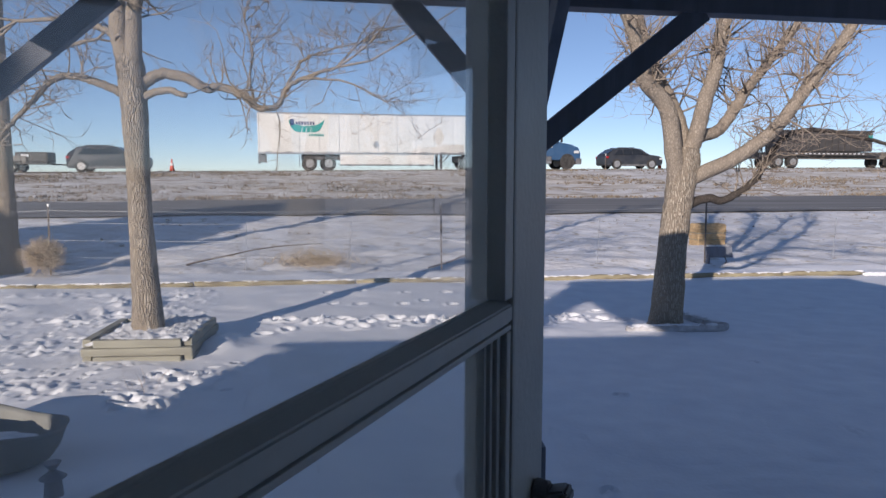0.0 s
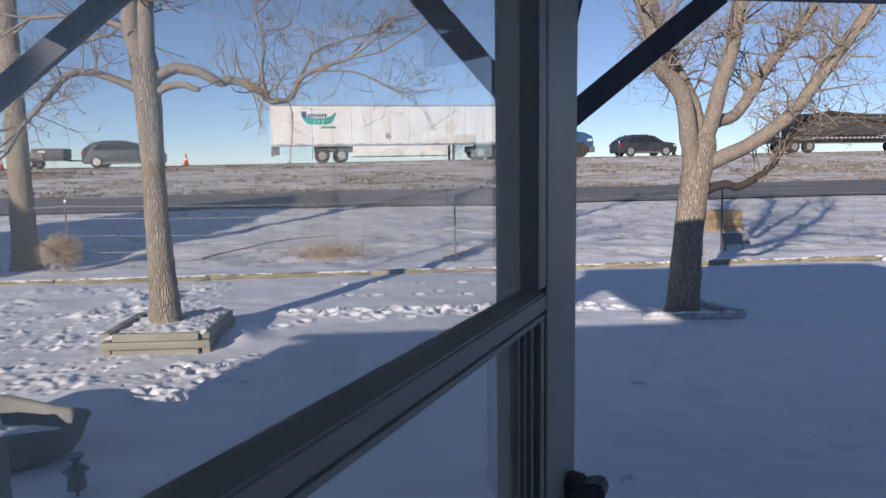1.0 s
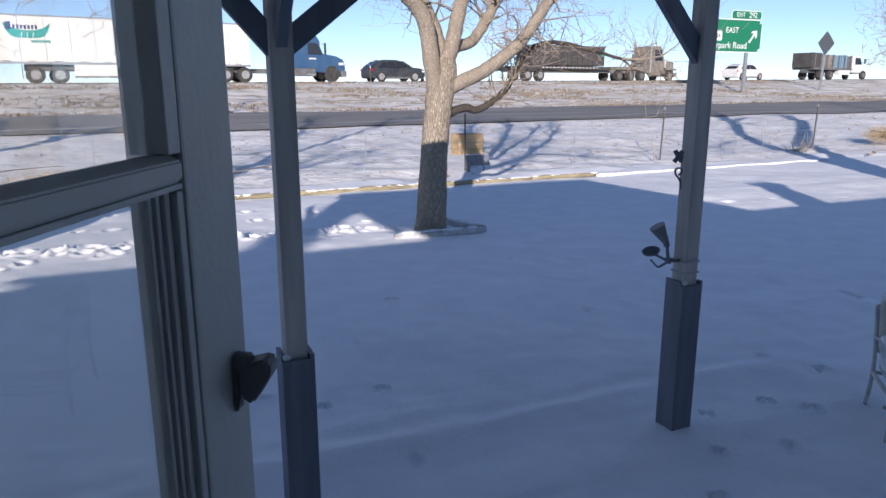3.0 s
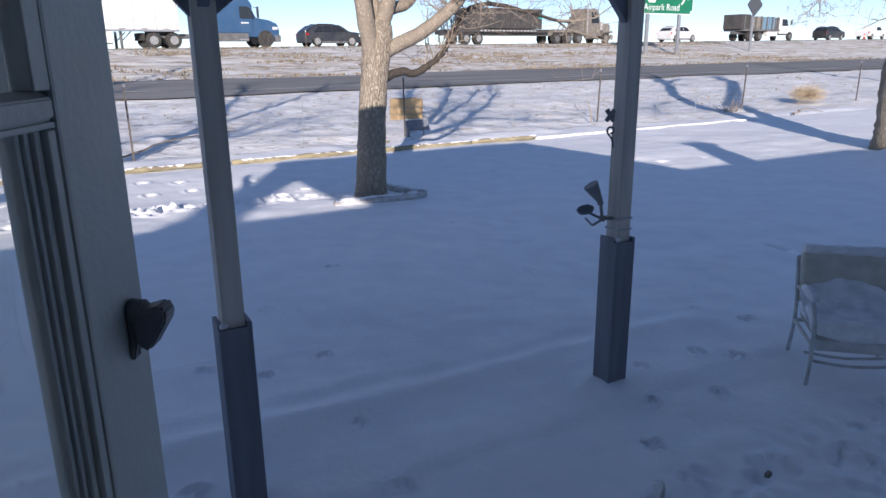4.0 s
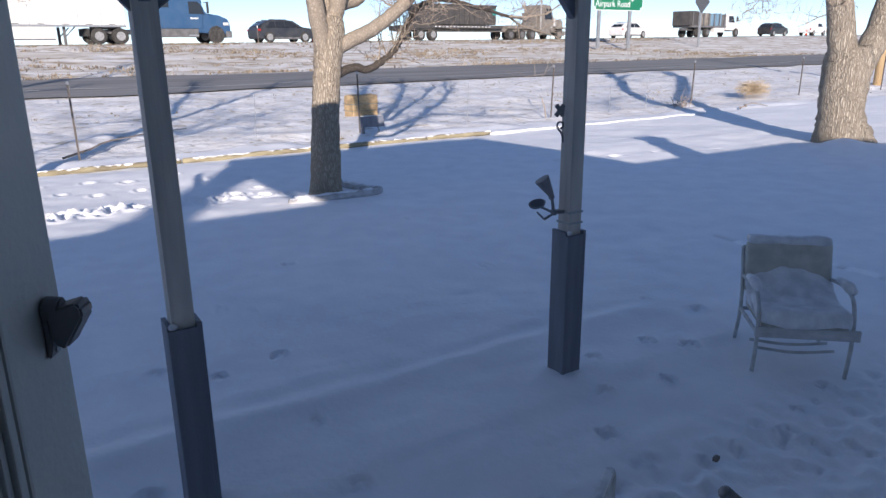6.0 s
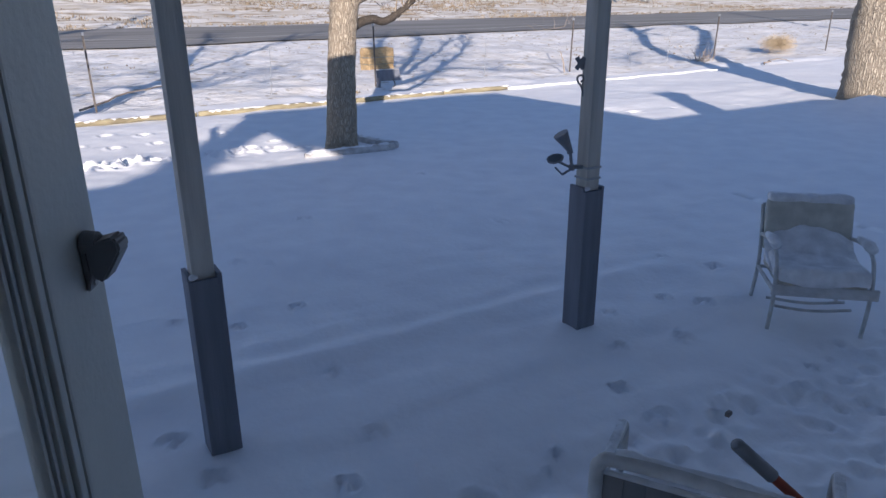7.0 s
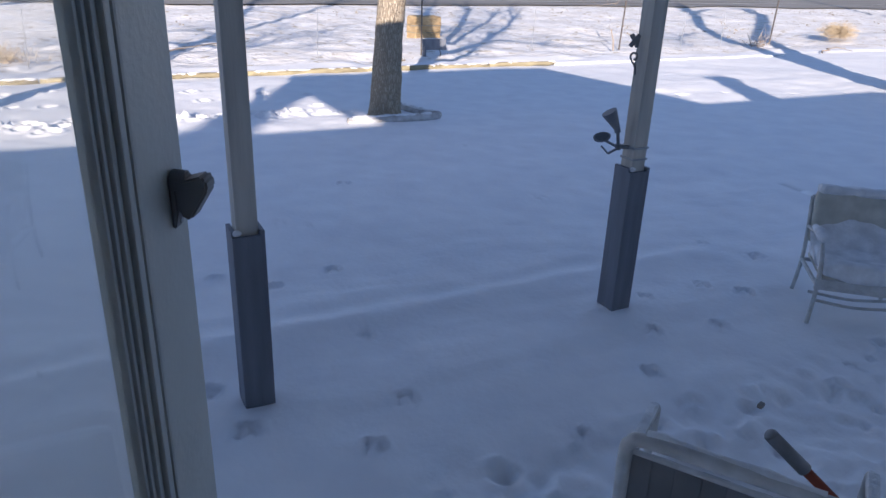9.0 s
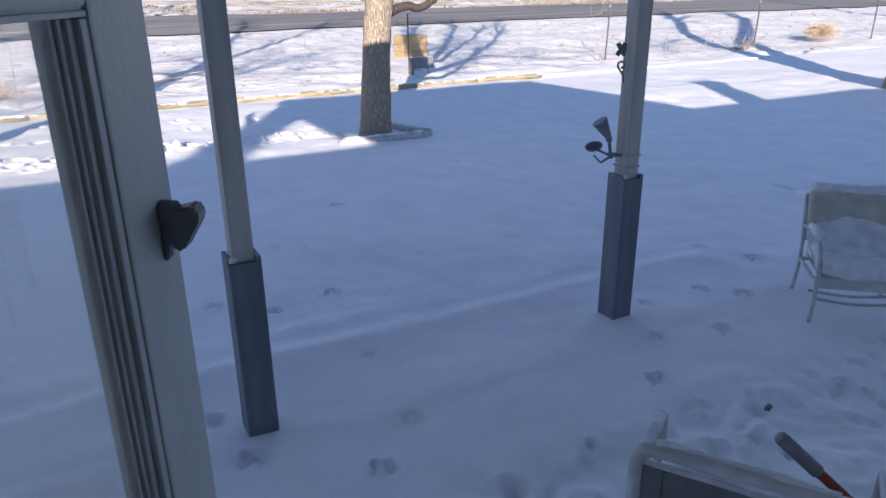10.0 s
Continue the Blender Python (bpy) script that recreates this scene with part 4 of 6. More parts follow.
def build_bed(at, w, d, turn, courses, seed, label, mound, sunk=0.08):
    rng = random.Random(seed)
    bed = thing("timber_bed", label, "planter", at, turn)
    h = 0.085
    for c in range(courses):
        for side in range(4):
            length = w + (0.10 if c % 2 else -0.13) if side % 2 == 0 else d + (-0.09 if c % 2 else 0.0)
            off = (d if side % 2 == 0 else w) / 2
            m = pose(0, 0, 0, 0, 0, 90 * side) @ pose(rng.uniform(-0.012, 0.012), -off, 0)
            part("timber", box(-length / 2, length / 2, -0.045, 0.045, c * h - 0.02, c * h + h - 0.024, 0.014, m), TIMBER, bed)
    bm = bmesh.new()
    bmesh.ops.create_grid(bm, x_segments=44, y_segments=44, size=0.5)
    for v in bm.verts:
        r = max(abs(v.co.x), abs(v.co.y)) * 2
        v.co.z = courses * h - 0.022 + mound * (1 - r * r) + 0.03 * noise.noise(v.co * 9 + Vector((seed, 0, 0))) + 0.05 * max(0.0, noise.noise(v.co * 19 + Vector((0, seed, 0)))) + (-0.03 if r > 0.97 else 0) - sunk * max(0.0, -v.co.x * 2 - 0.3)
        v.co.x *= w + 0.045
        v.co.y *= d + 0.045
    part("bed_snow", bm, SNOW_PACK, bed, "trodden snow filling the bed", smooth=True)
    return bed


build_bed((-2.42, 8.02, 0), 0.99, 1.05, 0, 3, 5, "raised bed of stacked landscape timbers filled with snow", 0.02)
for k, (x0, y0, x1, y1) in enumerate(((2.98, 8.40, 4.16, 8.36), (4.20, 8.38, 3.98, 9.05), (3.98, 9.08, 3.72, 9.42))):
    rough_beam(x0, x1, y0, y1, 0.022, 0.055, 95 + k, "bed_edging_log", "short frosted edging log half buried in snow round a tree", FROSTWOOD)


def t_post(x, y, h, lean=0.0):
    p = thing("fence_post", "thin steel fence post standing in the snow", "fence post", (x, y, float(ground_base(x, y))), group="fence posts")
    bm = box(-0.017, 0.017, -0.004, 0.004, -0.25, h, 0.001)
    box(-0.004, 0.004, 0.004, 0.032, -0.25, h, 0.0, bm=bm)
    bm.transform(pose(0, 0, 0, 0, lean, 0))
    part("shaft", bm, RUST, p)
    part("cap", box(-0.02, 0.02, -0.008, 0.034, h - 0.05, h + 0.004, 0.002, pose(0, 0, 0, 0, lean, 0)), STEEL, p, "pale painted tip")
    return p


fence_x = [(-9.2, 14.0), (-6.2, 14.0), (1.2, 14.0), (6.73, 14.3), (12.3, 14.5), (17.85, 14.6), (24.0, 15.0), (30.0, 15.3)]
for k, (x, y) in enumerate(fence_x):
    t_post(x, y, 1.30, (-2, 1, -0.6, -0.5, 2, 2, 1, 0)[k])
for k, (x, y) in enumerate([(-2.6, 14.05), (-0.60, 14.02), (4.4, 14.2), (9.6, 14.4), (14.4, 14.55), (15.9, 14.6)]):
    stay = rod((x, y, float(ground_base(x, y)) - 0.05), (x + 0.04, y, float(ground_base(x, y)) + 0.95), 0.006, 0.005, 5)
    tagged(part("fence_stay", stay, STEEL), "thin bent wire stay between fence posts", "fence wire", "fence stays")
for h in (0.30, 0.62, 0.95, 1.18):
    v, f = [], []
    pts = []
    for k in range(len(fence_x) - 1):
        (xa, ya), (xb, yb) = fence_x[k], fence_x[k + 1]
        for s in range(8):
            t = s / 8
            x, y = xa + (xb - xa) * t, ya + (yb - ya) * t
            pts.append((x, y - 0.012, float(ground_base(x, y)) + h - 0.05 * math.sin(math.pi * t)))
    tube(pts, [0.0028] * len(pts), 4, v, f)
    tagged(mesh_object("fence_wire", v, f, STEEL), "slack steel wire strung along the fence posts", "fence wire", "fence wires")


def brush(name, label, at, w, h, count, seed, mat, spread=1.0, stem=0.006):
    rng = random.Random(seed)
    v, f = [], []
    for _ in range(count):
        a, e = rng.uniform(0, 2 * math.pi), rng.uniform(0.05, 1.0)
        p = Vector((rng.gauss(0, w * 0.28), rng.gauss(0, w * 0.2), 0))
        d = Vector((math.cos(a) * (1 - e * 0.6) * spread, math.sin(a) * (1 - e * 0.6) * spread, 0.25 + e)).normalized()
        pts, q = [p], p
        n = 4
        ln = h * rng.uniform(0.6, 1.15)
        for _ in range(n):
            d = (d + Vector((rng.gauss(0, 0.28), rng.gauss(0, 0.28), rng.gauss(-0.05, 0.2)))).normalized()
            q = q + d * ln / n
            q.z = max(q.z, 0.0)
            pts.append(q.copy())
        tube(pts, [stem * (1 - 0.8 * i / n) for i in range(n + 1)], 3, v, f)
    ob = mesh_object(name, v, f, mat)
    ob.matrix_world = pose(*at)
    return tagged(ob, label, "shrub", kind="stuff")


def tumbleweed(name, label, at, rx, rz, count, seed, mat):
    """A round tangle of fine curved stems."""
    rng = random.Random(seed)
    v, f = [], []
    for _ in range(count):
        d = Vector((rng.gauss(0, 1), rng.gauss(0, 1), rng.gauss(0.15, 0.9))).normalized()
        q, pts = Vector((0, 0, rz * 0.8)), []
        reach = rng.uniform(0.75, 1.08)
        for i in range(6):
            t = i / 5
            p = d * (t * reach) + Vector((rng.gauss(0, 0.07), rng.gauss(0, 0.07), rng.gauss(0, 0.07)))
            pts.append(Vector((p.x * rx, p.y * rx, max(-0.02, rz * 0.95 + p.z * rz))))
        tube(pts, [0.0065 * (1 - 0.75 * i / 5) for i in range(6)], 3, v, f)
    ob = mesh_object(name, v, f, mat)
    ob.matrix_world = pose(*at)
    return tagged(ob, label, "shrub", kind="stuff")


tumbleweed("dry_shrub", "round dry brown shrub beside the edging log", (-6.20, 13.75, 0.0), 0.42, 0.38, 1100, 101, TUMBLE)
brush("dry_weeds", "flattened clump of dry weeds poking through the snow", (-1.40, 14.9, 0.02), 1.4, 0.40, 520, 102, TUMBLE, 1.2)
tumbleweed("dry_shrub", "small straw-coloured shrub in the snow", (21.3, 14.95, 0.03), 0.62, 0.34, 620, 103, TUMBLE)
stick = thing("leaning_stick", "thin crooked stick standing in the snow by the fence", "stick", (12.07, 14.42, float(ground_base(12.07, 14.42))))
part("shaft", rod((0.0, 0, -0.1), (-0.05, 0.01, 0.25), 0.018, 0.016, 7), TWIG, stick)
part("tip", rod((-0.05, 0.01, 0.24), (-0.13, 0.05, 0.52), 0.016, 0.010, 7), TWIG, stick)
pole = thing("wooden_pole", "round orange-brown wooden pole beside the fence line", "pole", (32.2, 16.6, float(ground_base(32.2, 16.6))))
part("shaft", cyl(0.17, 0.15, 6.2, 16, Matrix.Translation((0, 0, -0.2))), STRAW, pole, smooth=True)
stone = mesh_object("stone", *(lambda b: ([tuple(v.co) for v in b.verts], [[v.index for v in p.verts] for p in b.faces]))(box(-0.019, 0.019, -0.012, 0.012, -0.01, 0.012, 0.006)), OLDWOOD)
stone.matrix_world = pose(2.726, 2.057, 0.0, 0, 0, 15)
tagged(stone, "small dark stone lying on the trodden snow", "stone")
brush("dry_weeds", "tangle of dead stems round a fence post", (17.2, 14.5, 0.02), 0.6, 0.6, 60, 104, TWIG, 1.2)
brush("dry_weeds", "few dry stalks poking out of the snow", (-2.05, 6.5, 0.0), 0.4, 0.25, 9, 105, DRYBUSH, 0.3, stem=0.0022)

# fallen branches on the snow
for k, (x0, y0, x1, y1) in enumerate(((-3.9, 14.6, -1.4, 17.6), (0.9, 13.9, 3.6, 16.6), (18.0, 13.08, 19.5, 13.17))):
    rng = random.Random(200 + k)
    v, f = [], []
    n = 10
    pts = [(x0 + (x1 - x0) * i / n + rng.gauss(0, 0.05), y0 + (y1 - y0) * i / n + rng.gauss(0, 0.05), float(ground_base(x0 + (x1 - x0) * i / n, y0 + (y1 - y0) * i / n)) + 0.03 + 0.10 * math.sin(math.pi * i / n)) for i in range(n + 1)]
    tube(pts, [0.022 * (1 - 0.7 * i / n) for i in range(n + 1)], 6, v, f)
    tagged(mesh_object("fallen_branch", v, f, TWIG, smooth=True), "thin dead branch lying on the snow", "branch", "fallen branches")

# straw bale used as a target, and a low stand by its post
bx, by = 8.15, 17.2
bale = thing("straw_bale", "golden straw bale standing in the snow by the fence", "bale", (bx, by, float(ground_base(bx, by))), 6)
bm = box(-0.38, 0.38, -0.22, 0.22, -0.03, 0.52, 0.03)
bmesh.ops.subdivide_edges(bm, edges=bm.edges[:], cuts=5, use_grid_fill=True)
for vv in bm.verts:
    vv.co += Vector((noise.noise(vv.co * 14), noise.noise(vv.co * 15 + Vector((5, 0, 0))), noise.noise(vv.co * 13 + Vector((0, 7, 0))))) * 0.022
part("straw", bm, STRAW, bale)
for z in (0.13, 0.30):
    part("twine", box(-0.405, 0.405, -0.245, 0.245, z - 0.006, z + 0.006, 0.002), TIMBER, bale)
stand = thing("low_stand", "dark low board stand on the snow by the fence", "stand", (6.74, 14.2, float(ground_base(6.74, 14.2))), 0)
part("board", box(-0.02, 0.55, -0.02, 0.02, 0.13, 0.36, 0.006, pose(0, 0, 0, -14, 0, 0)), POST, stand)
part("leg", box(0.0, 0.035, -0.05, 0.05, -0.05, 0.20, 0.004), POST, stand)
v, f = [], []
tube(smooth_line([(0.36, 0.0, 0.16), (0.38, -0.05, 0.06), (0.33, -0.09, 0.01), (0.27, -0.06, 0.0)], [0.011] * 4, 4)[0], [0.011] * 13, 6, v, f)
mesh_object("wire_leg", v, f, RUST, stand, "bent wire leg", smooth=True)


# ---- road signs and cones ----
def text_mesh(body, size, mat, m, parent, label="", align="CENTER", thick=0.004):
    cu = bpy.data.curves.new("writing", "FONT")
    cu.body, cu.size, cu.align_x, cu.align_y, cu.extrude = body, size, align, "CENTER", thick
    tmp = new("writing_tmp", cu)
    me = bpy.data.meshes.new_from_object(tmp.evaluated_get(bpy.context.evaluated_depsgraph_get()))
    bpy.data.objects.remove(tmp)
    me.materials.append(mat)
    ob = new("lettering", me)
    ob.parent = parent
    ob.matrix_local = m
    return tagged(ob, label)


def rounded_plate(w, h, t, r):
    bm = box(-w / 2, w / 2, -t / 2, t / 2, -h / 2, h / 2)
    bmesh.ops.bevel(bm, geom=[e for e in bm.edges if abs(e.verts[0].co.y - e.verts[1].co.y) > t * 0.5], offset=r, segments=5, affect="EDGES")
    return bm


def build_exit_sign():
    sx, sy = 42.25, 42.0
    zg = float(ground_base(sx, sy))
    sign = thing("exit_sign", "green and white highway exit sign on steel posts", "road sign", (sx, sy, 0.0), 0)
    part("panel_border", rounded_plate(5.3, 2.40, 0.05, 0.26), SIGNWHITE, sign).location = (0, 0, 5.475)
    part("panel", rounded_plate(5.18, 2.28, 0.06, 0.22), SIGNGREEN, sign).location = (0, -0.01, 5.475)
    part("tab_border", rounded_plate(3.0, 0.64, 0.05, 0.10), SIGNWHITE, sign).location = (1.0, 0, 6.99)
    part("tab", rounded_plate(2.90, 0.55, 0.06, 0.08), SIGNGREEN, sign).location = (1.0, -0.01, 6.99)
    face = pose(0, 0, 0, 90, 0, 0)
    def at(x, z):
        return Matrix.Translation((x, -0.05, z)) @ face
    text_mesh("EXIT", 0.42, SIGNWHITE, at(0.40, 6.99), sign)
    text_mesh("292", 0.56, SIGNWHITE, at(1.62, 6.99), sign)
    text_mesh("EAST", 0.58, SIGNWHITE, at(-0.35, 5.86), sign)
    text_mesh("Airpark Road", 0.68, SIGNWHITE, at(-0.62, 4.76), sign)
    part("route_plate", rounded_plate(0.75, 0.70, 0.02, 0.06), SIGNWHITE, sign).location = (-1.70, -0.05, 5.45)
    text_mesh("36", 0.48, BLACKP, Matrix.Translation((-1.70, -0.068, 5.43)) @ face, sign)
    bm = bmesh.new()
    pts = [(-0.09, -0.75), (0.09, -0.75), (0.09, 0.25), (0.36, -0.02), (0.36, 0.22), (0, 0.62), (-0.36, 0.22), (-0.36, -0.02), (-0.09, 0.25)]
    f = bm.faces.new([bm.verts.new((x, 0, z)) for x, z in pts])
    g = bmesh.ops.extrude_face_region(bm, geom=[f])
    for vv in [e for e in g["geom"] if isinstance(e, bmesh.types.BMVert)]:
        vv.co.y -= 0.015
    bm.transform(Matrix.Translation((1.80, -0.045, 5.50)) @ pose(0, 0, 0, 0, 40, 0) @ Matrix.Scale(0.85, 4))
    part("arrow", bm, SIGNWHITE, sign)
    for x, y in ((-1.85, 0.12), (1.45, 0.12)):
        part("sign_post", box(x - 0.13, x + 0.13, y - 0.05, y + 0.12, zg - 0.4, 6.6, 0.01), STEEL, sign)
        part("footing", cyl(0.24, 0.22, 0.35, 14, Matrix.Translation((x, y, zg - 0.15))), HIGHWAY, sign)


build_exit_sign()

dsx, dsy = 55.2, 44.5
dz = float(ground_base(dsx, dsy))
diamond = thing("diamond_sign", "back of a diamond road sign on a steel post", "road sign", (dsx, dsy, 0), 0)
part("plate", rounded_plate(1.45, 1.45, 0.02, 0.08), SIGNBACK, diamond).matrix_local = pose(0, 0, 5.35, 0, 45, 0)
part("sign_post", box(-0.10, 0.10, 0.02, 0.14, dz - 0.4, 5.9, 0.01), STEEL, diamond)


for x in (16.2, 46.0, -30.0):
    y = 48.4 + 0.13 * x
    z = float(ground_base(x, y))
    mark = thing("marker_post", "thin dark marker post beside the highway", "post", (x, y, z), group="marker posts")
    part("shaft", box(-0.03, 0.03, -0.015, 0.015, -0.2, 1.2, 0.005), RUST, mark)
    part("reflector", box(-0.028, 0.028, -0.02, -0.0155, 1.0, 1.15, 0.001), SIGNWHITE, mark)


def traffic_cone(x, y):
    z = float(ground_base(x, y)) + 0.05
    c = thing("traffic_cone", "orange traffic cone with a white band beside the lane", "traffic cone", (x, y, z), group="traffic cones")
    part("base", box(-0.2, 0.2, -0.2, 0.2, 0, 0.04, 0.01), RUBBER, c)
    part("cone", cyl(0.16, 0.035, 0.75, 18, Matrix.Translation((0, 0, 0.04))), ORANGE, c, smooth=True)
    part("band", cyl(0.112, 0.083, 0.17, 18, Matrix.Translation((0, 0, 0.36)), caps=False), SIGNWHITE, c, "white reflective band", smooth=True)


# ---- vehicles ----
LANE_TURN = math.degrees(math.atan(0.13))


def lane_at(x):
    """A spot on the near lane's inner edge: the near flank of a vehicle whose tail stands there."""
    return x, 50.3 + 0.13 * x, float(highway_z(x)) + 0.01


def wheel(parent, x, y, r, w, rim=ALLOY, name="wheel", rim_share=0.6):
    """A wheel at x along and y across; y < 0 is the near side."""
    m = Matrix.Translation((x, y, r)) @ pose(0, 0, 0, 90, 0, 0) @ Matrix.Translation((0, 0, -w / 2))
    tyre = part(name, cyl(r, r, w, 28, m, bevel=r * 0.12), RUBBER, parent, smooth=False)
    rm = Matrix.Translation((x, y, r)) @ pose(0, 0, 0, 90, 0, 0) @ Matrix.Translation((0, 0, -w / 2 - 0.012))
    disc = cyl(r * rim_share, r * rim_share, w + 0.024, 22, rm, bevel=r * 0.05)
    ring = part("rim", disc, rim, tyre)
    for k in range(6):
        a = math.pi / 3 * k
        s = 1 if y > 0 else -1
        part("slot", cyl(r * 0.11, r * 0.11, 0.012, 10, Matrix.Translation((x + math.cos(a) * r * 0.38, y + s * (w / 2 + 0.012), r + math.sin(a) * r * 0.38)) @ pose(0, 0, 0, 90, 0, 0)), RUBBER, ring)
    return tyre


def loft_body(profile, width, mat, parent, name, tuck=0.0, z_tuck=0.9, bevel=0.03):
    """A vehicle body: a side outline (x, z) given width; upper points lean in by tuck."""
    bm = bmesh.new()
    sides = []
    top = max(z for _, z in profile)
    for s in (-1, 1):
        row = []
        for x, z in profile:
            lean = tuck * max(0.0, (z - z_tuck) / max(top - z_tuck, 0.01))
            row.append(bm.verts.new((x, s * (width / 2 - lean), z)))
        sides.append(row)
    n = len(profile)
    for k in range(n):
        bm.faces.new((sides[0][k], sides[0][(k + 1) % n], sides[1][(k + 1) % n], sides[1][k]))
    bm.faces.new(sides[0][::-1]), bm.faces.new(sides[1])
    bmesh.ops.recalc_face_normals(bm, faces=bm.faces[:])
    if bevel:
        bmesh.ops.bevel(bm, geom=[e for e in bm.edges if len(e.link_faces) == 2 and e.calc_face_angle(0) > 0.5], offset=bevel, segments=2, affect="EDGES")
    return part(name, bm, mat, parent)


def side_panel(points, y, mat, parent, name, thick=0.015, lean=0.0, z_tuck=0.9, top=1.6):
    """A flat piece on a flank, following its lean: points (x, z)."""
    bm = bmesh.new()
    s = -1 if y < 0 else 1
    rows = []
    for off in (0.0, thick):
        rows.append([bm.verts.new((x, s * (abs(y) - lean * max(0.0, (z - z_tuck) / (top - z_tuck)) + off), z)) for x, z in points])
    n = len(points)
    bm.faces.new(rows[0]), bm.faces.new(rows[1][::-1])
    for k in range(n):
        bm.faces.new((rows[0][k], rows[0][(k + 1) % n], rows[1][(k + 1) % n], rows[1][k]))
    bmesh.ops.recalc_face_normals(bm, faces=bm.faces[:])
    return part(name, bm, mat, parent)


def suv(name, label, x, length, height, paint, wagon=0.35, lane=0.0, w=1.9):
    """A passenger car seen from its side, facing +x. wagon: how upright its tail is."""
    X, Y, Z = lane_at(x)
    car = thing(name, label, "car", (X, Y + lane, Z), LANE_TURN)
    L, H, h0 = length, height, 0.24
    belt = H * 0.635
    y0 = w / 2
    body = [(0.02, h0 + 0.12), (0.10, h0), (L - 0.12, h0), (L - 0.02, h0 + 0.16), (L, belt * 0.76), (L - 0.10, belt * 0.90), (L - 0.45, belt * 0.99), (L * 0.765, belt + 0.07), (L * 0.62, H * 0.955), (L * 0.47, H), (L * 0.24, H * 0.985), (L * (0.17 - wagon * 0.12), H * 0.94), (0.08 + (0.35 - wagon) * 0.4, belt + 0.08), (0.0, belt * 0.82)]
    tuck = 0.22
    shell = loft_body(body, w, paint, car, "body", tuck, belt, 0.04)
    shell.location = (0, y0, 0)
    cuts = (L * 0.145, L * 0.30, L * 0.46, L * 0.70)
    for k in range(3):
        a, b = cuts[k] + 0.03, cuts[k + 1] - 0.03
        def roof_at(xx):
            pts = [(L * 0.145, belt + 0.07), (L * 0.20, H * 0.90), (L * 0.46, H * 0.945), (L * 0.60, H * 0.915), (L * 0.70, belt + 0.08)]
            for (xa, za), (xb, zb) in zip(pts, pts[1:]):
                if xa <= xx <= xb:
                    return za + (zb - za) * (xx - xa) / (xb - xa)
            return belt + 0.07
        mid = (a + b) / 2
        pts = [(a, belt + 0.05), (b, belt + 0.05), (b, max(roof_at(b), belt + 0.06)), (mid, roof_at(mid)), (a, max(roof_at(a), belt + 0.06))]
        side_panel(pts, -y0, CARGLASS, car, "side_window", 0.012, tuck, belt, H).location = (0, y0, 0)
    bm = bmesh.new()
    q = [(L * 0.725, 0.78 * y0, belt + 0.08), (L * 0.725, -0.78 * y0, belt + 0.08), (L * 0.612, -0.70 * y0, H * 0.945), (L * 0.612, 0.70 * y0, H * 0.945)]
    bm.faces.new([bm.verts.new((a + 0.02, b + y0, c + 0.02)) for a, b, c in q])
    part("windscreen", bm, CARGLASS, car)
    bm = bmesh.new()
    xa, xb = 0.08 + (0.35 - wagon) * 0.4, L * (0.17 - wagon * 0.12)
    q = [(xa, -0.74 * y0, belt + 0.10), (xa, 0.74 * y0, belt + 0.10), (xb, 0.66 * y0, H * 0.91), (xb, -0.66 * y0, H * 0.91)]
    bm.faces.new([bm.verts.new((a - 0.02, b + y0, c + 0.02)) for a, b, c in q])
    part("rear_window", bm, CARGLASS, car)
    part("sill", box(L * 0.24, L * 0.72, -0.015, 0.06, h0 - 0.03, h0 + 0.12, 0.01), GREYP, car, "dull grey sill trim")
    for s in (0, 1):
        part("tail_lamp", box(-0.01, 0.20, -0.012 + s * (w - 0.05), 0.06 + s * (w - 0.05), belt * 0.80, belt * 0.93, 0.01), REDLAMP, car)
        part("head_lamp", box(L - 0.30, L - 0.04, -0.006 + s * (w - 0.06), 0.06 + s * (w - 0.06), belt * 0.70, belt * 0.84, 0.01), CLEARLAMP, car)
    for yy in (0.32, w - 0.36):
        part("roof_rail", box(L * 0.22, L * 0.52, yy, yy + 0.04, H * 0.985, H + 0.035, 0.01), BLACKP, car)
    part("mirror", box(L * 0.66, L * 0.70, -0.16, 0.06, belt + 0.05, belt + 0.19, 0.02), paint, car)
    for xx in (L * 0.185, L * 0.80):
        for yy in (0.10, w - 0.10):
            arch = cyl(0.40, 0.40, 0.03, 24, Matrix.Translation((xx, -0.004 if yy < 1 else w + 0.004, 0.36)) @ pose(0, 0, 0, 90, 0, 0) @ Matrix.Translation((0, 0, -0.015)))
            part("wheel_arch", arch, RUBBER, car)
            wheel(car, xx, yy - 0.03 if yy < 1 else yy + 0.03, 0.375, 0.24, rim_share=0.7)
    return car


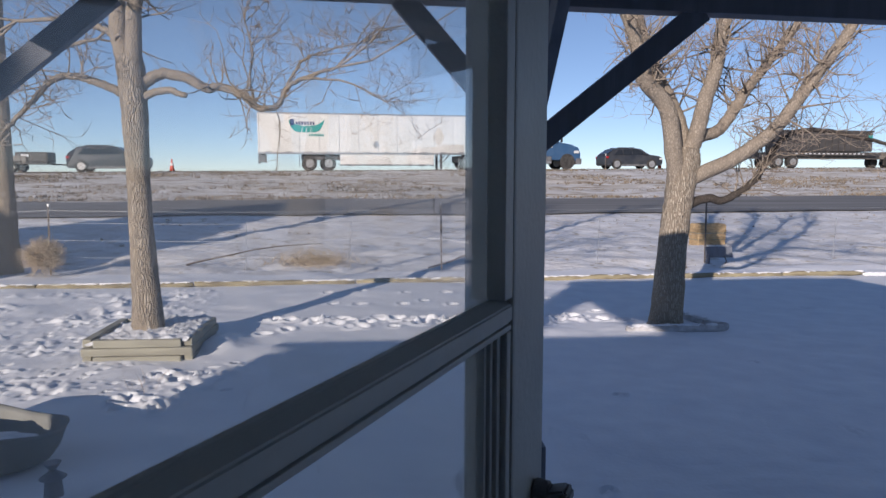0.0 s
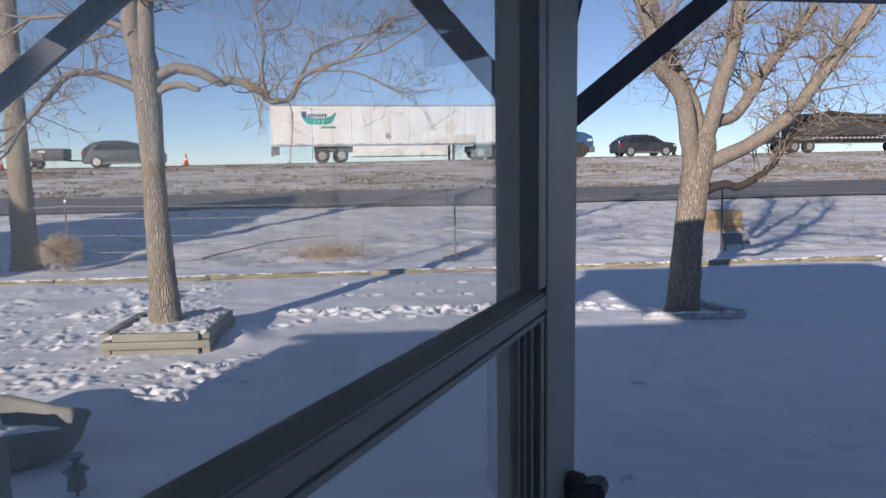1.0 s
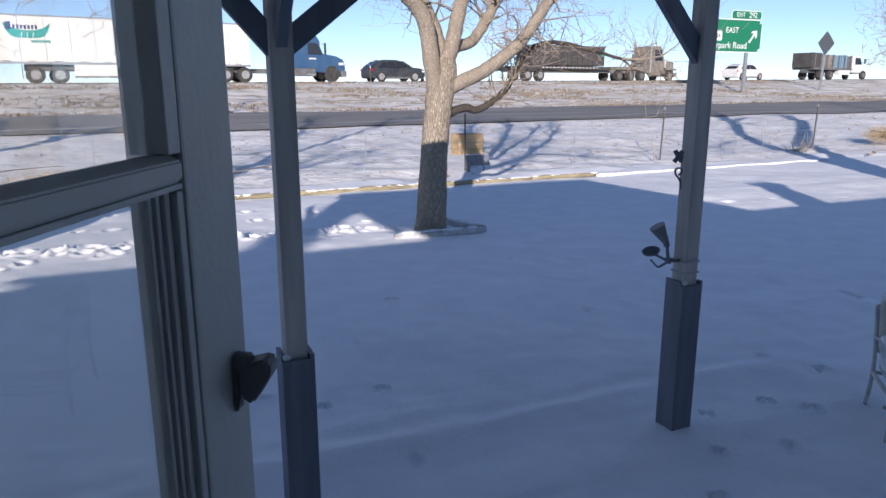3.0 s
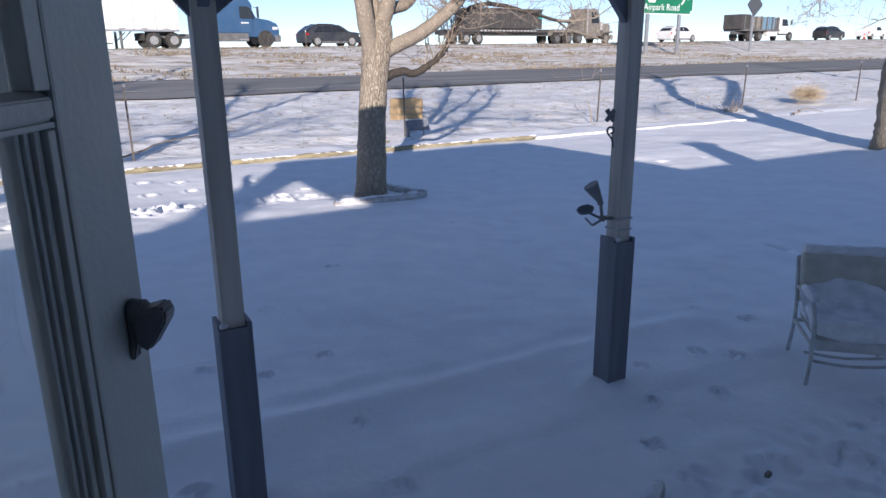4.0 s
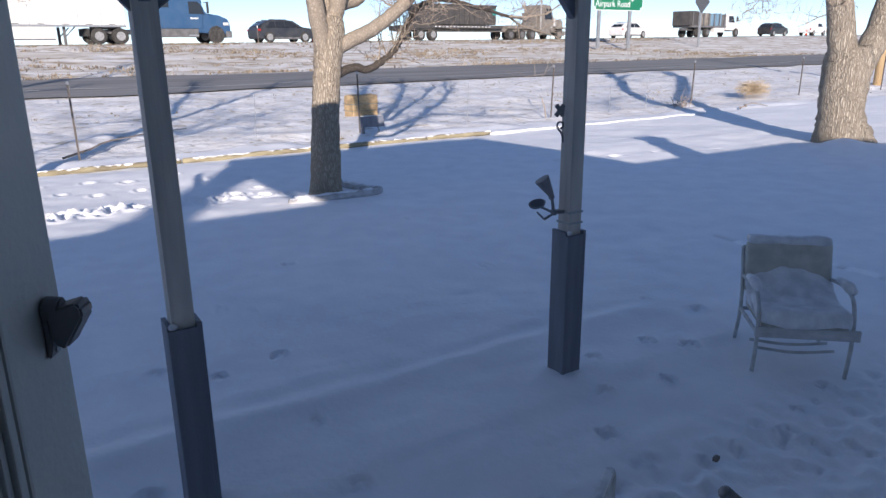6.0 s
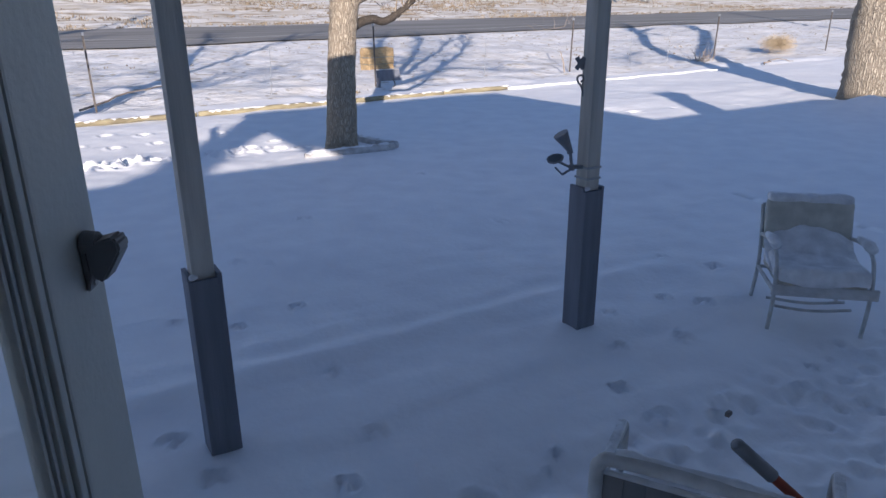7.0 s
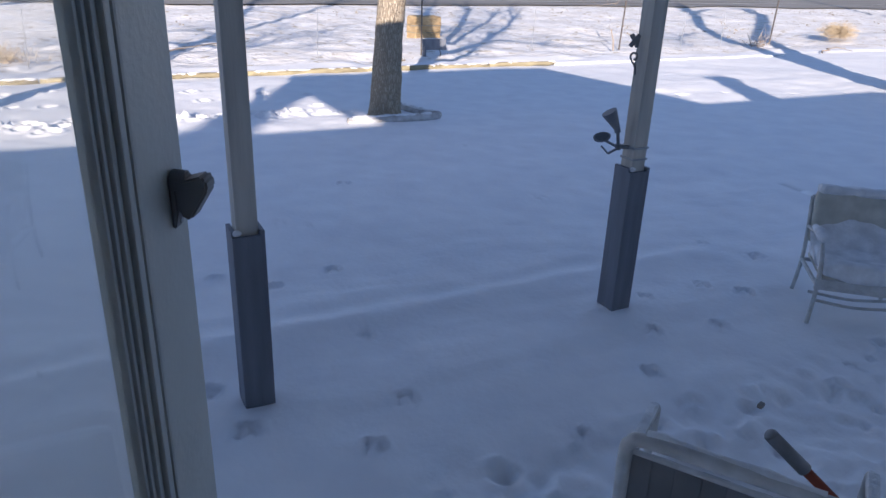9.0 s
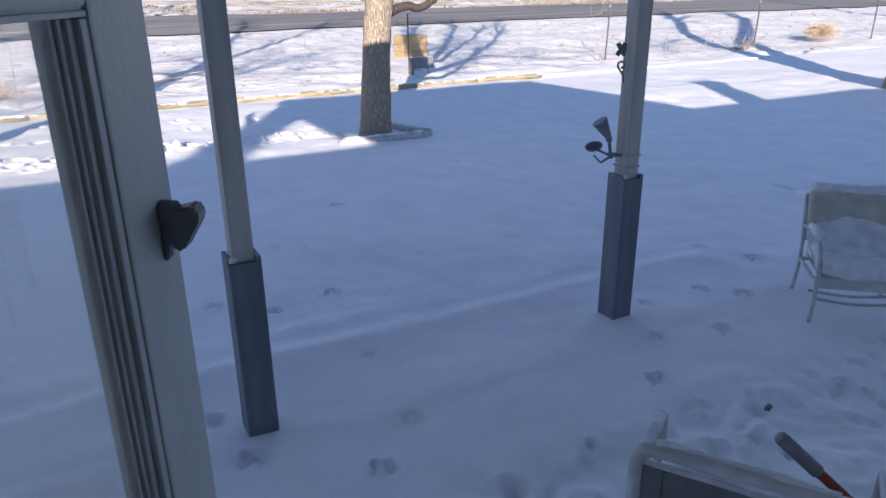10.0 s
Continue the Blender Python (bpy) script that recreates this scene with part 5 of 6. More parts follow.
def semi_trailer():
    X, Y, Z = lane_at(-8.4)
    L, W, H = 16.4, 2.6, 3.95
    t = thing("box_trailer", "long white box trailer with road grime and a teal canoe decal", "trailer", (X, Y, Z), LANE_TURN)
    part("box_body", box(0, L, 0, W, 1.22, H, 0.03), TRAILERW, t)
    part("lower_rail", box(0.0, L, -0.012, 0.06, 1.14, 1.27, 0.01), STEEL, t)
    part("top_rail", box(0.0, L, -0.012, 0.05, H - 0.09, H + 0.01, 0.01), STEEL, t)
    for k in range(13):
        x = 0.1 + (L - 0.2) * k / 12
        part("panel_seam", box(x - 0.018, x + 0.018, -0.006, 0.01, 1.28, H - 0.10), STEEL, t)
        if 0 < k:
            part("marker_strip", box(x - 0.95, x - 0.55, -0.014, -0.012, 1.285, 1.33), GREYP, t, "faded reflective strip")
    part("rear_bumper", box(-0.02, 0.10, 0.25, W - 0.25, 0.50, 0.62, 0.01), GREYP, t)
    for y in (0.25, W - 0.35):
        part("bumper_strut", box(0.0, 0.5, y, y + 0.10, 0.60, 1.15, 0.01, None), GREYP, t)
    part("mud_flap", box(2.75, 2.79, 0.05, 0.65, 0.25, 1.1, 0.004), RUBBER, t)
    part("bogie_frame", box(2.9, 6.2, 0.45, W - 0.45, 0.75, 1.14, 0.02), GREYP, t)
    for x in (3.45, 4.75):
        for y in (0.30, W - 0.30):
            wheel(t, x, y, 0.51, 0.52)
    part("skirt", box(5.55, 12.2, 0.02, 0.05, 0.45, 1.14, 0.005), TRAILERW, t, "pale side skirt panel")
    part("skirt_edge", box(5.55, 12.2, 0.015, 0.055, 0.36, 0.45, 0.004), GREYP, t, "dark lower edge of the skirt")
    for y in (0.5, W - 0.5):
        part("landing_leg", box(12.75, 12.90, y - 0.08, y + 0.08, 0.08, 1.15, 0.01), GREYP, t)
        part("landing_brace", rod((12.85, y, 0.55), (13.45, y, 1.14), 0.035), GREYP, t)
    # decal: a canoe shape with paddles and plain bars for the lettering
    def canoe(z0, x0, sx, sz):
        pts = []
        for k in range(17):
            u = k / 16
            pts.append((x0 + sx * u, z0 + sz * (0.62 + 0.38 * abs(2 * u - 1) ** 2.2) - (0.10 if 0.1 < u < 0.9 else 0)))
        for k in range(17):
            u = 1 - k / 16
            pts.append((x0 + sx * (0.04 + 0.92 * u), z0 + sz * (0.0 + 0.62 * abs(2 * u - 1) ** 5)))
        return pts
    side_panel(canoe(2.62, 2.05, 2.45, 0.86), 0.0, TEAL, t, "canoe_decal", -0.010)
    bm = bmesh.new()
    for k in range(7):
        join(bm, box(2.55 + 0.19 * k, 2.67 + 0.19 * k, -0.014, -0.011, 3.13, 3.36))
    part("name_bars", bm, NAVY, t, "dark blue bars of the company name")
    bm = bmesh.new()
    for k in range(7):
        join(bm, box(3.42 + 0.15 * k, 3.53 + 0.15 * k, -0.014, -0.011, 2.36, 2.52))
    part("word_bars", bm, TEAL, t, "teal bars of the second word")
    part("vee", box(2.18, 2.46, -0.014, -0.011, 3.08, 3.52), NAVY, t, "large dark blue first letter as a bar")
    for k in range(3):
        part("paddle", rod((3.0 + 0.3 * k, -0.013, 2.95), (2.90 + 0.3 * k, -0.013, 2.50), 0.025, 0.02, 6), TRAILERW, t)
    part("placard", box(-0.19, 0.19, -0.012, 0.0, -0.19, 0.19, 0.0, Matrix.Translation((8.05, 0, 1.82)) @ pose(0, 0, 0, 0, 45, 0)), STEEL, t, "grey diamond placard")


def tractor():
    X, Y, Z = lane_at(6.5)
    W = 2.45
    c = thing("tractor_unit", "blue sleeper-cab truck tractor with grimy lower panels", "truck", (X, Y, Z), LANE_TURN)
    part("frame", box(-0.9, 6.6, 0.75, W - 0.75, 0.62, 0.92, 0.02), GREYP, c)
    for x in (-0.30, 1.0):
        for y in (0.28, W - 0.28):
            wheel(c, x, y, 0.50, 0.50)
    part("mud_guard", box(-0.95, -0.85, 0.05, W - 0.05, 0.5, 0.98, 0.01), RUBBER, c)
    part("fifth_wheel", box(-0.4, 1.2, 0.6, W - 0.6, 0.95, 1.15, 0.03), GREYP, c)
    loft_body([(3.2, 0.95), (6.5, 0.95), (6.5, 2.9), (6.0, 3.55), (5.2, 3.92), (3.25, 3.98)], W, BLUEP, c, "sleeper_cab", 0.12, 2.4, 0.06).location = (0, W / 2, 0)
    loft_body([(5.9, 0.75), (8.05, 0.62), (8.40, 0.75), (8.42, 1.15), (8.30, 1.62), (7.7, 1.88), (6.75, 2.02), (6.45, 2.8), (5.9, 3.0)], W - 0.08, BLUEP, c, "hood", 0.16, 1.3, 0.06).location = (0, W / 2, 0)
    side_panel([(5.55, 1.95), (6.58, 1.95), (6.36, 2.62), (6.15, 2.75), (5.55, 2.75)], -W / 2, CARGLASS, c, "side_window", 0.015, 0.02, 1.3, 3).location = (0, W / 2, 0)
    part("sleeper_window", box(3.75, 4.2, -0.012, 0.02, 2.35, 2.95, 0.01), CARGLASS, c)
    part("fairing", box(3.25, 6.1, -0.01, 0.08, 0.42, 0.98, 0.03), GREYP, c, "grimy grey side fairing")
    part("step", box(5.4, 6.1, -0.03, 0.1, 0.50, 0.60, 0.01), STEEL, c)
    part("bumper", box(8.05, 8.50, 0.0, W, 0.40, 0.85, 0.06), GREYP, c)
    part("head_lamp", box(7.9, 8.28, -0.01, 0.08, 1.22, 1.42, 0.02), CLEARLAMP, c)
    part("mirror", box(6.75, 6.85, -0.28, -0.06, 2.0, 2.75, 0.02), BLACKP, c)
    part("mirror_arm", rod((6.6, 0.05, 2.7), (6.8, -0.2, 2.7), 0.02), BLACKP, c)
    bm = bmesh.new()
    for k in range(4):
        join(bm, box(5.62 + 0.14 * k, 5.73 + 0.14 * k, -0.012, 0.0, 1.62, 1.72))
    part("door_bars", bm, SIGNWHITE, c, "white bars of lettering on the door")
    for y in (0.2, W - 0.2):
        part("wheel_arch", cyl(0.58, 0.58, 0.03, 26, Matrix.Translation((7.35, -0.005 if y < 1 else W + 0.005, 0.60)) @ pose(0, 0, 0, 90, 0, 0) @ Matrix.Translation((0, 0, -0.015))), RUBBER, c)
        wheel(c, 7.35, y - 0.05 if y < 1 else y + 0.05, 0.51, 0.30)


def rolloff_truck():
    X, Y, Z = lane_at(30.1)
    W = 2.5
    t = thing("rolloff_truck", "dusty conventional truck hauling a black open-top container", "truck", (X, Y, Z), LANE_TURN)
    part("chassis", box(0.0, 17.8, 0.6, W - 0.6, 0.75, 1.05, 0.03), DUSTY, t)
    part("tail_frame", box(-0.1, 2.6, 0.1, W - 0.1, 0.85, 1.25, 0.03), SKIPBLK, t)
    part("container", box(2.1, 10.4, 0.05, W - 0.05, 1.35, 3.02, 0.04), SKIPBLK, t)
    for k in range(14):
        x = 2.3 + 0.6 * k
        part("container_rib", box(x, x + 0.12, -0.03, 0.06, 1.4, 2.95, 0.01), SKIPBLK, t)
    part("container_rim", box(2.05, 10.45, -0.04, W + 0.04, 2.93, 3.06, 0.02), SKIPBLK, t)
    part("deck_rail", box(0.6, 11.2, -0.02, 0.12, 1.02, 1.30, 0.01), SKIPBLK, t)
    for k in range(16):
        part("reflector", box(3.1 + 0.42 * k, 3.3 + 0.42 * k, -0.03, -0.02, 1.12, 1.20), SIGNWHITE, t)
    part("container_plate", box(9.9, 10.3, -0.05, -0.03, 2.2, 2.7, 0.01), TEAL, t, "small green plate")
    for x in (1.6, 2.95, 12.4, 13.9, 15.3):
        for y in (0.28, W - 0.28):
            wheel(t, x, y, 0.50, 0.48, ALLOY if x < 4 else GREYP)
    part("deck", box(12.30, 16.10, 0.3, W - 0.3, 1.05, 1.35, 0.05), DUSTY, t)
    for k in range(5):
        part("deck_gear", rod((12.70 + 0.6 * k, 0.4, 1.3), (13.20 + 0.6 * k, 0.5, 1.75), 0.05), DUSTY, t)
    part("headboard", box(16.00, 16.25, 0.3, W - 0.3, 1.0, 2.6, 0.04), DUSTY, t)
    loft_body([(16.30, 0.75), (18.40, 0.75), (18.45, 1.9), (18.15, 3.1), (17.90, 3.3), (16.40, 3.3)], W - 0.3, DUSTY, t, "cab", 0.10, 1.8, 0.05).location = (0, W / 2, 0)
    loft_body([(18.30, 0.75), (20.00, 0.70), (20.05, 1.75), (19.90, 1.92), (18.40, 2.0)], W - 0.7, DUSTY, t, "hood", 0.05, 1.5, 0.06).location = (0, W / 2, 0)
    side_panel([(17.10, 1.95), (18.15, 1.95), (18.02, 2.95), (17.10, 2.98)], -(W - 0.3) / 2, CARGLASS, t, "side_window", 0.015, 0.08, 1.8, 3).location = (0, W / 2, 0)
    part("grille", box(20.04, 20.10, 0.6, W - 0.6, 0.85, 1.8, 0.02), ALLOY, t)
    part("bumper", box(20.00, 20.25, 0.1, W - 0.1, 0.45, 0.85, 0.04), ALLOY, t)
    for y in (0.08, W - 0.2):
        part("exhaust_stack", rod((16.45, y, 0.9), (16.45, y, 3.75), 0.075), ALLOY, t)
    part("air_cleaner", rod((18.45, 0.10, 1.3), (18.45, 0.10, 2.1), 0.17, seg=16), ALLOY, t)
    part("fuel_tank", rod((16.60, 0.35, 0.75), (18.00, 0.35, 0.75), 0.30, seg=18), DUSTY, t)
    part("front_fender", box(18.60, 20.05, -0.02, 0.55, 1.05, 1.22, 0.06), DUSTY, t)
    for y in (0.22, W - 0.22):
        wheel(t, 19.20, y, 0.51, 0.30, DUSTY)


def stake_truck():
    X, Y, Z = lane_at(73.0)
    W = 2.4
    t = thing("stake_truck", "white-cabbed flatbed truck loaded with crates and drums", "truck", (X - 0.3, Y, Z), LANE_TURN)
    t.scale = (1.2, 1.1, 1.12)
    part("chassis", box(0.2, 9.6, 0.7, W - 0.7, 0.7, 0.95, 0.02), GREYP, t)
    part("bed", box(0.0, 6.6, 0, W, 1.0, 1.2, 0.02), GREYP, t)
    part("tail_frame", box(-0.3, 1.3, 0.1, W - 0.1, 1.2, 2.7, 0.04), SKIPBLK, t, "dark machine on the tail of the bed")
    for k, (x, m) in enumerate(((1.5, DUSTY), (2.6, DUSTY), (3.7, CRATEB), (4.8, CRATEB), (5.7, GREYP))):
        part("crate", box(x, x + 0.95, 0.15, W - 0.15, 1.2, 2.45 + 0.08 * (k % 2), 0.04), m, t)
    for k in range(7):
        part("stake", box(0.1 + k, 0.2 + k, -0.02, 0.06, 1.1, 2.55, 0.01), GREYP, t)
    loft_body([(6.8, 0.75), (8.5, 0.75), (8.55, 1.6), (8.2, 2.45), (6.9, 2.5)], W - 0.3, WHITEP, t, "cab", 0.12, 1.5, 0.05).location = (0, W / 2, 0)
    loft_body([(8.4, 0.7), (9.7, 0.65), (9.75, 1.3), (9.5, 1.5), (8.45, 1.65)], W - 0.5, WHITEP, t, "hood", 0.06, 1.2, 0.06).location = (0, W / 2, 0)
    side_panel([(7.3, 1.6), (8.45, 1.6), (8.2, 2.3), (7.3, 2.32)], -(W - 0.3) / 2, CARGLASS, t, "side_window", 0.015, 0.10, 1.5, 2.5).location = (0, W / 2, 0)
    part("mirror", box(8.5, 8.6, -0.2, 0.0, 1.7, 2.2, 0.02), BLACKP, t)
    for x in (1.4, 3.0, 8.9):
        for y in (0.24, W - 0.24):
            wheel(t, x, y, 0.48, 0.45 if x < 5 else 0.28, GREYP)
    part("tool_box", box(4.3, 6.2, 0.0, 0.5, 0.5, 0.98, 0.03), WHITEP, t)


def pickup():
    X, Y, Z = lane_at(104.0)
    t = thing("pickup_truck", "white pickup truck standing in the queue", "car", (X, Y, Z), LANE_TURN)
    W = 1.95
    loft_body([(0, 0.45), (5.5, 0.42), (5.55, 0.95), (5.4, 1.12), (4.2, 1.2), (3.6, 1.82), (2.3, 1.85), (2.05, 1.2), (0.02, 1.18)], W, WHITEP, t, "body", 0.12, 1.15, 0.04).location = (0, W / 2, 0)
    side_panel([(2.3, 1.24), (3.95, 1.24), (3.5, 1.72), (2.45, 1.74)], -W / 2, CARGLASS, t, "side_window", 0.012, 0.12, 1.15, 1.85).location = (0, W / 2, 0)
    part("tail_lamp", box(-0.02, 0.1, -0.02, 0.08, 0.8, 1.1, 0.01), REDLAMP, t)
    for x in (1.1, 4.5):
        for y in (0.10, W - 0.10):
            wheel(t, x, y, 0.40, 0.28)


def utility_trailer():
    X, Y, Z = lane_at(-24.4)
    t = thing("utility_trailer", "small dark utility trailer with a covered load", "trailer", (X, Y, Z), LANE_TURN)
    t.scale = (1.2, 1.1, 1.0)
    part("deck", box(0.0, 2.5, 0.1, 1.7, 0.50, 0.62, 0.02), SKIPBLK, t)
    part("side_board", box(0.0, 1.5, 0.08, 0.12, 0.6, 1.05, 0.01), DUSTY, t)
    part("load", box(0.9, 2.55, 0.15, 1.65, 0.62, 1.30, 0.12), SKIPBLK, t, "dark covered load")
    part("load_label", box(1.25, 1.6, 0.12, 0.15, 1.0, 1.14), SIGNWHITE, t, "small white patch")
    part("drawbar", rod((2.5, 0.9, 0.5), (3.7, 0.9, 0.48), 0.05), SKIPBLK, t)
    part("fender", box(0.35, 1.25, -0.02, 0.22, 0.66, 0.72, 0.02), SKIPBLK, t)
    for y in (0.08, 1.72):
        wheel(t, 0.8, y, 0.32, 0.2)


semi_trailer()
tractor()
rolloff_truck()
stake_truck()
pickup()
utility_trailer()
suv("dark_suv", "dark grey sport utility car with bright tail lamps and a hitch", -20.3, 4.95, 1.72, CHARP, 0.35)
suv("dark_suv", "dark charcoal sport utility car in the queue", 16.9, 4.7, 1.60, CHARP, 0.15)
suv("white_suv", "white sport utility car in the queue", 59.2, 4.8, 1.66, WHITEP, 0.18)
suv("dark_minivan", "dark minivan in the queue", 92.0, 5.2, 1.75, BLACKP, 0.35)
for x, y in ((-13.6, 49.2), (22.4, 52.9), (-24.5, 49.2), (100.5, 49.2)):
    traffic_cone(x, y + 0.13 * x)


# ---- porch things ----
def build_lamp():
    """Clamp-on garden spotlights strapped to the porch post."""
    lamp = thing("solar_spotlight", "black twin solar spotlight strapped to the porch post", "lamp", (POST_X[2] - 0.045, POST_Y + 0.07, 0.968), -38)
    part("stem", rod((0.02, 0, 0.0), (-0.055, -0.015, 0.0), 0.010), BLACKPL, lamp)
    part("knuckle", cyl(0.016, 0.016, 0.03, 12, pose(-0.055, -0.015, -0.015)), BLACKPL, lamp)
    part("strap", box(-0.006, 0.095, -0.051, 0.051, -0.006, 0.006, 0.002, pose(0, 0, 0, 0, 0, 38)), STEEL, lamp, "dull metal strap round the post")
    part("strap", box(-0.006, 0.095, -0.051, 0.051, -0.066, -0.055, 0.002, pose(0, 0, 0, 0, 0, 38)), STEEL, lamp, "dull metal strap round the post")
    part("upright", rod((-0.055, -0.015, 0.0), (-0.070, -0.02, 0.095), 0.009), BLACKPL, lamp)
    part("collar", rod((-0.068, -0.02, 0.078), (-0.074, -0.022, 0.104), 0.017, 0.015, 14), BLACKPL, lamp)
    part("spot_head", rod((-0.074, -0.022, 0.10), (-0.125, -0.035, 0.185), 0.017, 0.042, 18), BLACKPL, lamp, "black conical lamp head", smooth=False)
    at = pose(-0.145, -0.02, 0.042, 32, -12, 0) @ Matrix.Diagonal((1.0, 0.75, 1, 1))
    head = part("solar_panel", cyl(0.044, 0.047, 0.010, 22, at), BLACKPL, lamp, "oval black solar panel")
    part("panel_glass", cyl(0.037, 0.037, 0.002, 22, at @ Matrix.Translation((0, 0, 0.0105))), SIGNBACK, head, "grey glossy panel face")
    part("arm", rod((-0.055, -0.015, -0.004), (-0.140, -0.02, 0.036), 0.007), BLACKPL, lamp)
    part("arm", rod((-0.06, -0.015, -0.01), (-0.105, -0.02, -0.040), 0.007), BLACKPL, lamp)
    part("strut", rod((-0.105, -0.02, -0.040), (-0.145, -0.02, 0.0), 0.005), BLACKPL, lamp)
    return lamp


build_lamp()
tab_at = (POST_X[2] - 0.0445, POST_Y + 0.10)
tab = thing("post_bracket", "small dark crossed metal tab on the porch post", "bracket", (*tab_at, 1.511), -38)
for a in (-32, 34):
    part("tab", box(-0.012, 0.012, -0.004, 0.004, -0.036, 0.036, 0.003, pose(-0.022, 0.004 if a < 0 else -0.004, 0, 0, a, 0)), BLACKPL, tab)
part("fixing", box(-0.022, 0.002, -0.006, 0.006, -0.010, 0.010, 0.002), BLACKPL, tab)
hook = thing("post_hook", "open dark strap loop hanging on the porch post", "hook", (*tab_at, 1.408), -38)
v, f = [], []
pts, rad = smooth_line([(0.002, 0, -0.065), (-0.008, 0, -0.02), (-0.028, 0, 0.008), (-0.033, 0, 0.028), (-0.022, 0, 0.042), (-0.004, 0, 0.038), (-0.001, 0, 0.02), (-0.010, 0, 0.012), (-0.016, 0, 0.006)], [0.0055] * 9, 4)
tube(pts, rad, 8, v, f)
mesh_object("loop", v, f, BLACKPL, hook, smooth=True)


def build_chair():
    W, D = 0.61, 0.53
    chair = thing("patio_chair", "metal patio armchair with tan cushions under snow", "chair", (3.70, 2.55, -0.03), -41.5)
    chair.scale = (0.84, 0.84, 0.84)
    # local x across, y from front (0) to back (D)
    def pipe(name, pts, r=0.014, steps=5, label=""):
        p, rad = smooth_line(pts, [r] * len(pts), steps)
        v, f = [], []
        tube(p, rad, 10, v, f)
        return mesh_object(name, v, f, CHAIRM, chair, label, smooth=True)
    for x in (0.0, W):
        pipe("front_leg", [(x, 0.03, -0.03), (x, 0.0, 0.22), (x, 0.02, 0.42), (x, 0.08, 0.54), (x, 0.20, 0.585), (x, 0.36, 0.575), (x, D - 0.02, 0.55)], label="bent tube that forms the leg and armrest")
        pipe("rear_leg", [(x, D + 0.06, -0.03), (x, D - 0.02, 0.22), (x, D - 0.03, 0.40), (x, D + 0.03, 0.62), (x, D + 0.075, 0.755)], label="rear leg and back upright")
        v, f = [], []
        tube([(x, 0.085, 0.588), (x, 0.10, 0.598), (x, 0.17, 0.606), (x, 0.24, 0.608), (x, 0.36, 0.600), (x, 0.385, 0.585)], [0.004, 0.030, 0.040, 0.034, 0.022, 0.003], 10, v, f)
        mesh_object("arm_snow", v, f, SNOW_PACK, chair, "snow on the armrest", smooth=True)
    pipe("seat_rail", [(0, 0.0, 0.30), (W, 0.0, 0.30)], 0.018)
    pipe("seat_rail", [(0, D - 0.03, 0.30), (W, D - 0.03, 0.30)], 0.014)
    for x in (0.0, W):
        pipe("side_rail", [(x, 0.0, 0.30), (x, D - 0.03, 0.30)], 0.014)
    for k, y in enumerate((0.16, 0.30)):
        pipe("stretcher", [(0.04, y, 0.13), (W / 2, y, 0.105), (W - 0.04, y, 0.13)], 0.011)
    pipe("back_rail", [(0, D + 0.075, 0.755), (W / 2, D + 0.08, 0.765), (W, D + 0.075, 0.755)], 0.012)
    part("apron", box(-0.02, W + 0.05, -0.012, 0.012, 0.275, 0.355, 0.008), CHAIRM, chair)
    def pad(name, x0, x1, y0, y1, z0, z1, m, mat, amount, seed, label):
        bm = box(x0, x1, y0, y1, z0, z1, 0.03)
        bmesh.ops.subdivide_edges(bm, edges=[e for e in bm.edges if e.calc_length() > 0.08], cuts=7, use_grid_fill=True)
        for vv in bm.verts:
            vv.co.z += amount * noise.noise(vv.co * 7 + Vector((seed, 0, 0)))
            vv.co.y += amount * 0.6 * noise.noise(vv.co * 6 + Vector((0, seed, 0)))
        bm.transform(m)
        return part(name, bm, mat, chair, label, smooth=True)
    one = Matrix.Identity(4)
    pad("seat_cushion", 0.02, W - 0.02, 0.0, D - 0.05, 0.33, 0.39, one, CUSHION, 0.012, 3, "tan seat cushion")
    pad("seat_snow", 0.015, W - 0.015, -0.03, D - 0.04, 0.36, 0.475, one, SNOW_PACK, 0.03, 5, "lumpy snow on the seat")
    tilt = Matrix.Translation((0, D - 0.03, 0.44)) @ pose(0, 0, 0, -10, 0, 0)
    pad("back_cushion", 0.01, W - 0.01, -0.05, 0.05, 0.0, 0.38, tilt, CUSHION, 0.015, 7, "tan back cushion frosted with snow")
    bm = bmesh.new()
    bmesh.ops.create_grid(bm, x_segments=18, y_segments=10, size=0.5)
    for vv in bm.verts:
        u, w = vv.co.x + 0.5, vv.co.y + 0.5
        vv.co = Vector((0.0 + u * W, -0.055 - 0.30 * (1 - w) ** 1.6, -0.11 + 0.25 * w - 0.05 * abs(2 * u - 1) ** 3 * w + 0.05 * math.sin(u * math.pi) * w + 0.02 * noise.noise(Vector((u * 6, w * 6, 2)))))
    bm.transform(tilt)
    part("back_snow", bm, SNOW_PACK, chair, "snow banked against the back cushion", smooth=True)
    pad("top_snow", 0.015, W - 0.015, -0.055, 0.065, 0.355, 0.425, tilt, SNOW_PACK, 0.022, 9, "snow along the top of the back")


build_chair()


